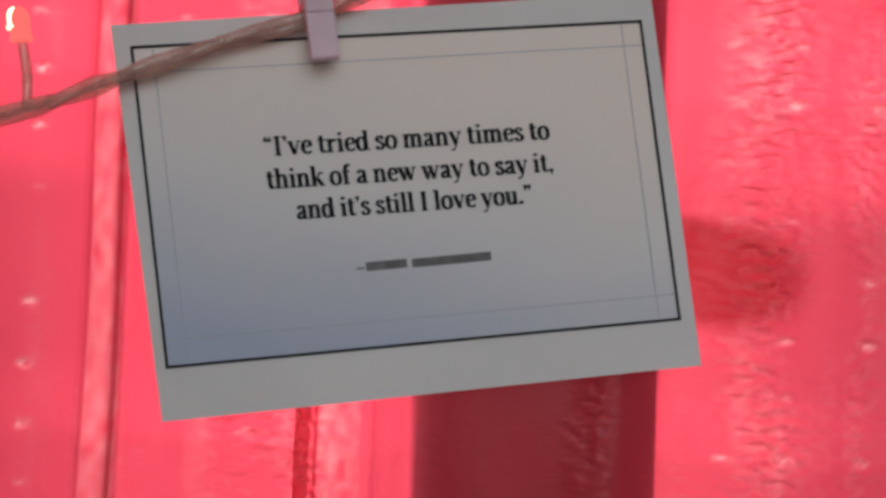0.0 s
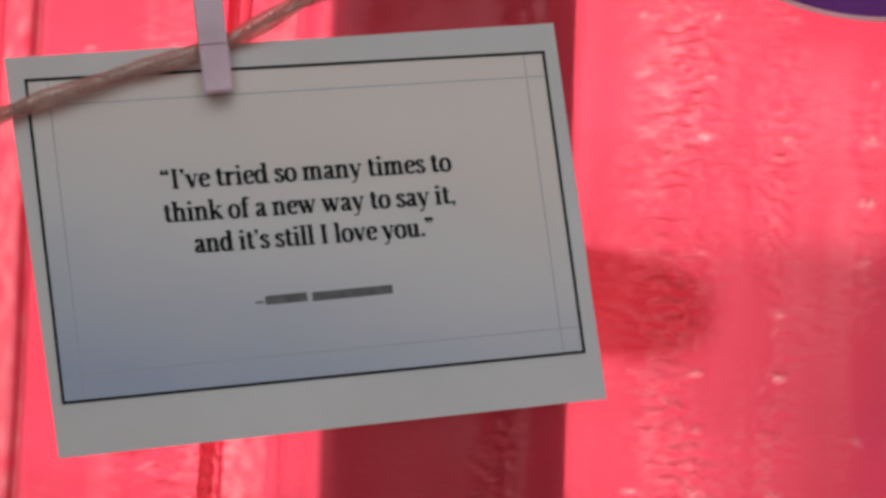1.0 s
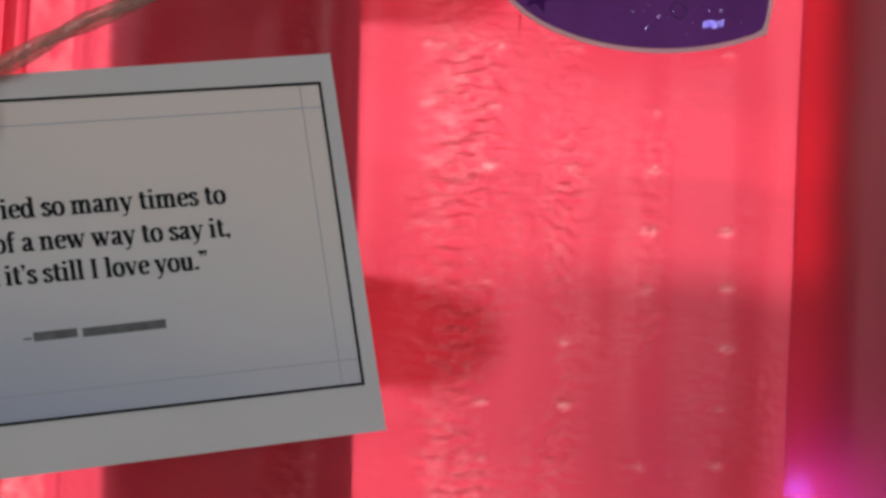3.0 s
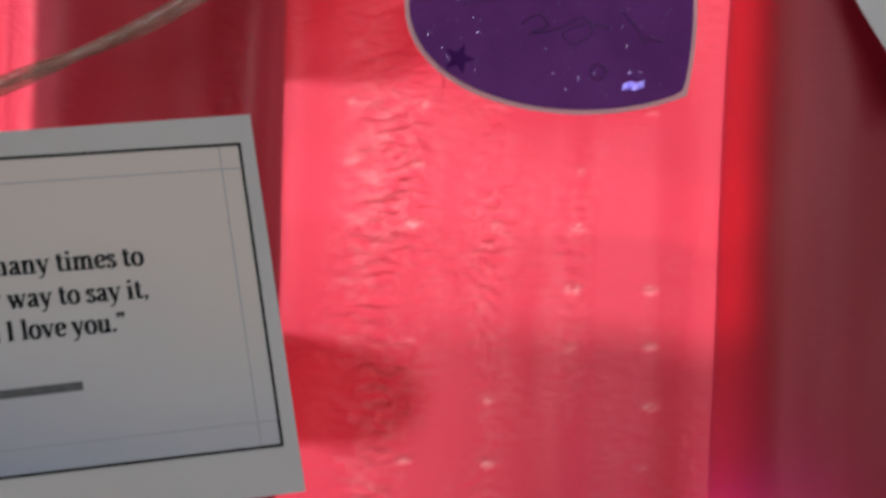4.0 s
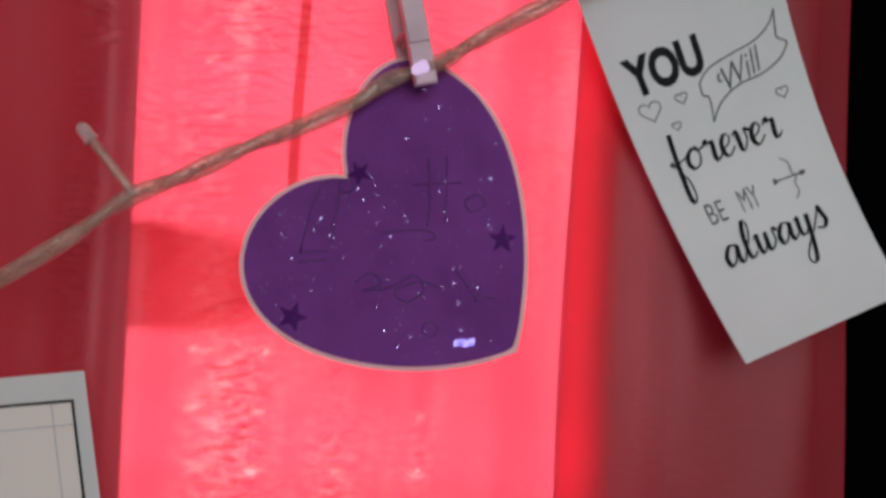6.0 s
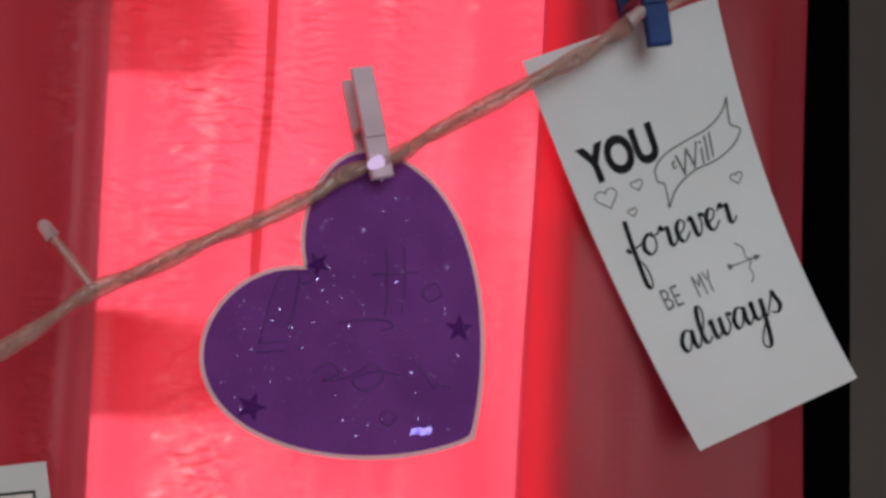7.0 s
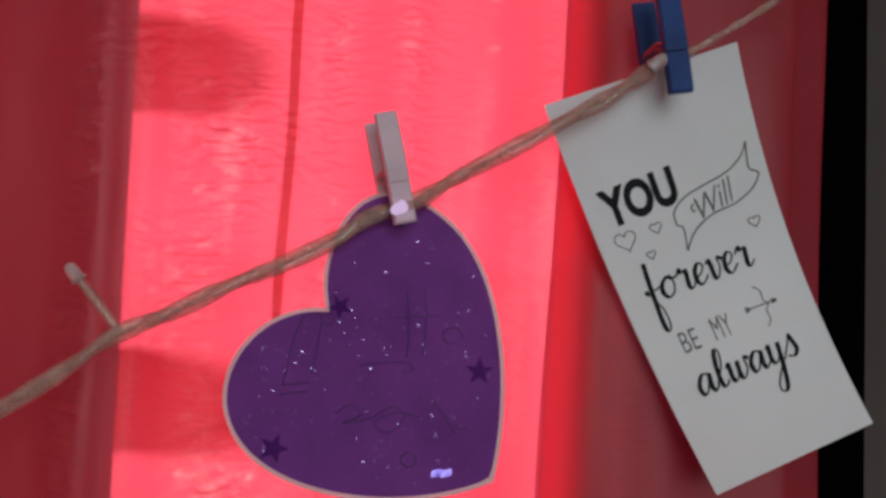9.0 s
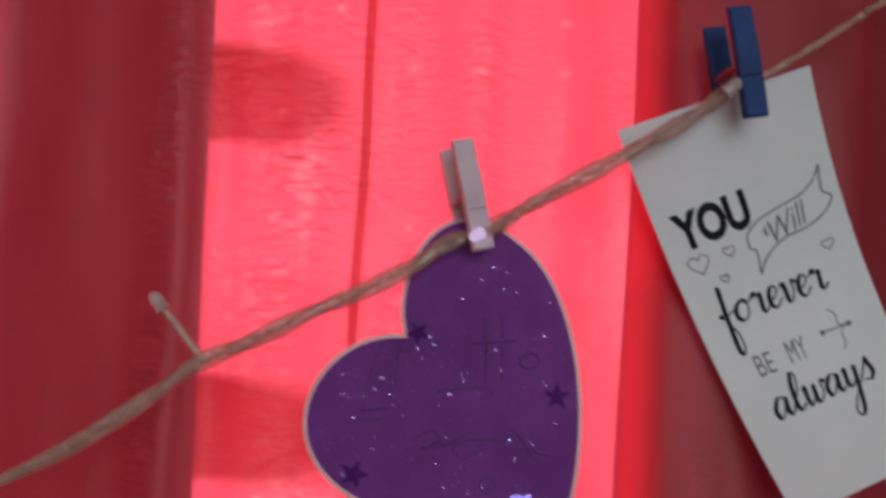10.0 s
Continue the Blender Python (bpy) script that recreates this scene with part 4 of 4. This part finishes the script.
def heart_outline(inset=0.0, n=22):
    """Two cubic arcs a side, drawn in by inset; cut by hand, so the sides differ a little."""
    sides = []
    for arcs in ((((0, 0), (-0.231, 0.193), (-0.157, 0.632), (0.194, 0.643)), ((0.194, 0.643), (0.476, 0.651), (0.855, 0.350), (1, 0))),
                 (((0, 0), (-0.205, -0.107), (-0.423, -0.598), (0.094, -0.634)), ((0.094, -0.634), (0.412, -0.656), (0.800, -0.330), (1, 0)))):
        half = []
        for p in arcs:
            for k in range(n):
                t = k / n
                w = ((1 - t) ** 3, 3 * t * (1 - t) ** 2, 3 * t * t * (1 - t), t ** 3)
                half.append(Vector((sum(q[0] * s for q, s in zip(p, w)), sum(q[1] * s for q, s in zip(p, w)))))
        sides.append(half)
    pts = sides[0] + [Vector((1, 0))] + sides[1][:0:-1]
    if not inset:
        return pts
    out = []
    for i, p in enumerate(pts):
        d = pts[(i + 1) % len(pts)] - pts[i - 1]
        inward = Vector((d.y, -d.x)).normalized()
        out.append(p + inward * inset)
    out[0] = Vector((inset * 1.25, 0))
    out[2 * n] = Vector((1 - inset * 1.5, 0))
    return out


def plate(outline, low, top):
    bm = bmesh.new()
    a = [bm.verts.new(on_heart(p.x, p.y, top)) for p in outline]
    b = [bm.verts.new(on_heart(p.x, p.y, low)) for p in outline]
    n = len(outline)
    for corners in tessellate_polygon([[Vector((p.x, p.y, 0)) for p in outline]]):
        bm.faces.new([a[k] for k in corners])
        bm.faces.new([b[k] for k in corners[::-1]])
    for i in range(n):
        bm.faces.new((a[i], b[i], b[(i + 1) % n], a[(i + 1) % n]))
    bmesh.ops.recalc_face_normals(bm, faces=bm.faces[:])
    return bm


part("backing_card", plate(heart_outline(), -0.0006, 0.0), BORDER, heart, "pale pink card border")
part("glitter_sheet", plate(heart_outline(0.018), 0.0, 0.0005), PURPLE, heart, "deep purple glitter paper")


def star(a, b, size, turn, mat):
    pts = [Vector((a + size * (1 if k % 2 == 0 else 0.42) * math.cos(turn + math.pi * k / 5), b + size * (1 if k % 2 == 0 else 0.42) * math.sin(turn + math.pi * k / 5))) for k in range(10)]
    return part("star_sequin", plate(pts, 0.0005, 0.0008), mat, heart)


def place_on(x, z):
    d = Vector((x, 0, z)) - Vector((NOTCH.x, 0, NOTCH.z))
    flat, across = Vector((AXIS.x, 0, AXIS.z)), Vector((SIDE.x, 0, SIDE.z))
    return d.dot(flat) / flat.length_squared, d.dot(across) / across.length_squared


for (x, z), size, turn in (((0.1783, 0.1269), 0.062, 0.2), ((0.1172, 0.1009), 0.066, 0.5), ((0.1346, 0.1445), 0.055, 0.9)):
    star(*place_on(x, z), size, turn, PURPLE_DARK)
# a sequin shaped and coloured like the violet bulb's reflection in it
bar_outline = []
for dx, dz in ((-0.0032, -0.0013), (-0.0006, -0.0008), (0.0, -0.0014), (0.0030, -0.0004), (0.0032, 0.0016), (0.0006, 0.0009), (-0.0004, 0.0013), (-0.0030, 0.0006)):
    bar_outline.append(Vector(place_on(0.1680 + dx, 0.0956 + dz)))
part("foil_sequin", plate(bar_outline, 0.0005, 0.0009), FOIL, heart, "shiny foil sequin, its violet glint put into the colour")


def pressed(points, closed=False):
    """A pressed line on the sheet, through places given in metres across and up from the heart's middle."""
    mid = Vector((0.1475, 0, 0.1230))
    line = [on_heart(*place_on(mid.x + x, mid.z + z), 0.00052) for x, z in points]
    return part("pressed_line", tube(bmesh.new(), spline(line, 6, closed), 0.00032, 5), PURPLE_LINE, heart, smooth=True)


pressed([(-0.0290, -0.0030), (-0.0245, 0.0160), (-0.0185, 0.0180), (-0.0205, 0.0010)])
pressed([(-0.0290, -0.0030), (-0.0210, -0.0020)])
pressed([(-0.0295, -0.0060), (-0.0215, -0.0048)])
pressed([(-0.0185, 0.0180), (-0.0160, 0.0195), (-0.0145, 0.0170), (-0.0170, 0.0155)], True)
pressed([(0.0075, 0.0270), (0.0085, 0.0160), (0.0080, 0.0070)])
pressed([(0.0130, 0.0280), (0.0135, 0.0170), (0.0132, 0.0080)])
pressed([(0.0040, 0.0190), (0.0175, 0.0205)])
pressed([(-0.0060, 0.0040), (0.0000, 0.0050), (0.0080, 0.0055), (0.0105, 0.0035), (0.0070, 0.0025)])
pressed([(-0.0125, -0.0110), (-0.0080, -0.0080), (-0.0050, -0.0110), (-0.0100, -0.0135), (-0.0020, -0.0120), (0.0050, -0.0080), (0.0080, -0.0120), (0.0030, -0.0160), (-0.0005, -0.0130), (0.0060, -0.0100), (0.0130, -0.0110)])
pressed([(0.0170, -0.0060), (0.0205, -0.0100), (0.0240, -0.0150)])
pressed([(0.0240, -0.0130), (0.0290, -0.0140)])
pressed([(0.0190, 0.0150), (0.0230, 0.0170), (0.0250, 0.0140), (0.0210, 0.0120)], True)
pressed([(0.0080, -0.0240), (0.0100, -0.0215), (0.0125, -0.0235), (0.0105, -0.0260)], True)

flakes = bmesh.new()
edge = heart_outline(0.05)
for _ in range(620):
    a, b = random.uniform(-0.1, 0.95), random.uniform(-0.6, 0.6)
    inside = False
    for p, q in zip(edge, edge[1:] + edge[:1]):
        if (p.y > b) != (q.y > b) and a < (q.x - p.x) * (b - p.y) / (q.y - p.y) + p.x:
            inside = not inside
    if inside:
        r, turn = random.choice((0.0016, 0.0020, 0.0024, 0.0032, 0.0050)), random.uniform(0, 3)
        tilt = random.uniform(-0.0002, 0.0002)
        flakes.faces.new([flakes.verts.new(on_heart(a + r * math.cos(turn + k * 2.09), b + r * math.sin(turn + k * 2.09), 0.0008 + tilt * (k - 1))) for k in range(3)])
tagged(part("glitter", flakes, SPARKLE, heart, "fine violet glitter flakes"), kind="stuff")
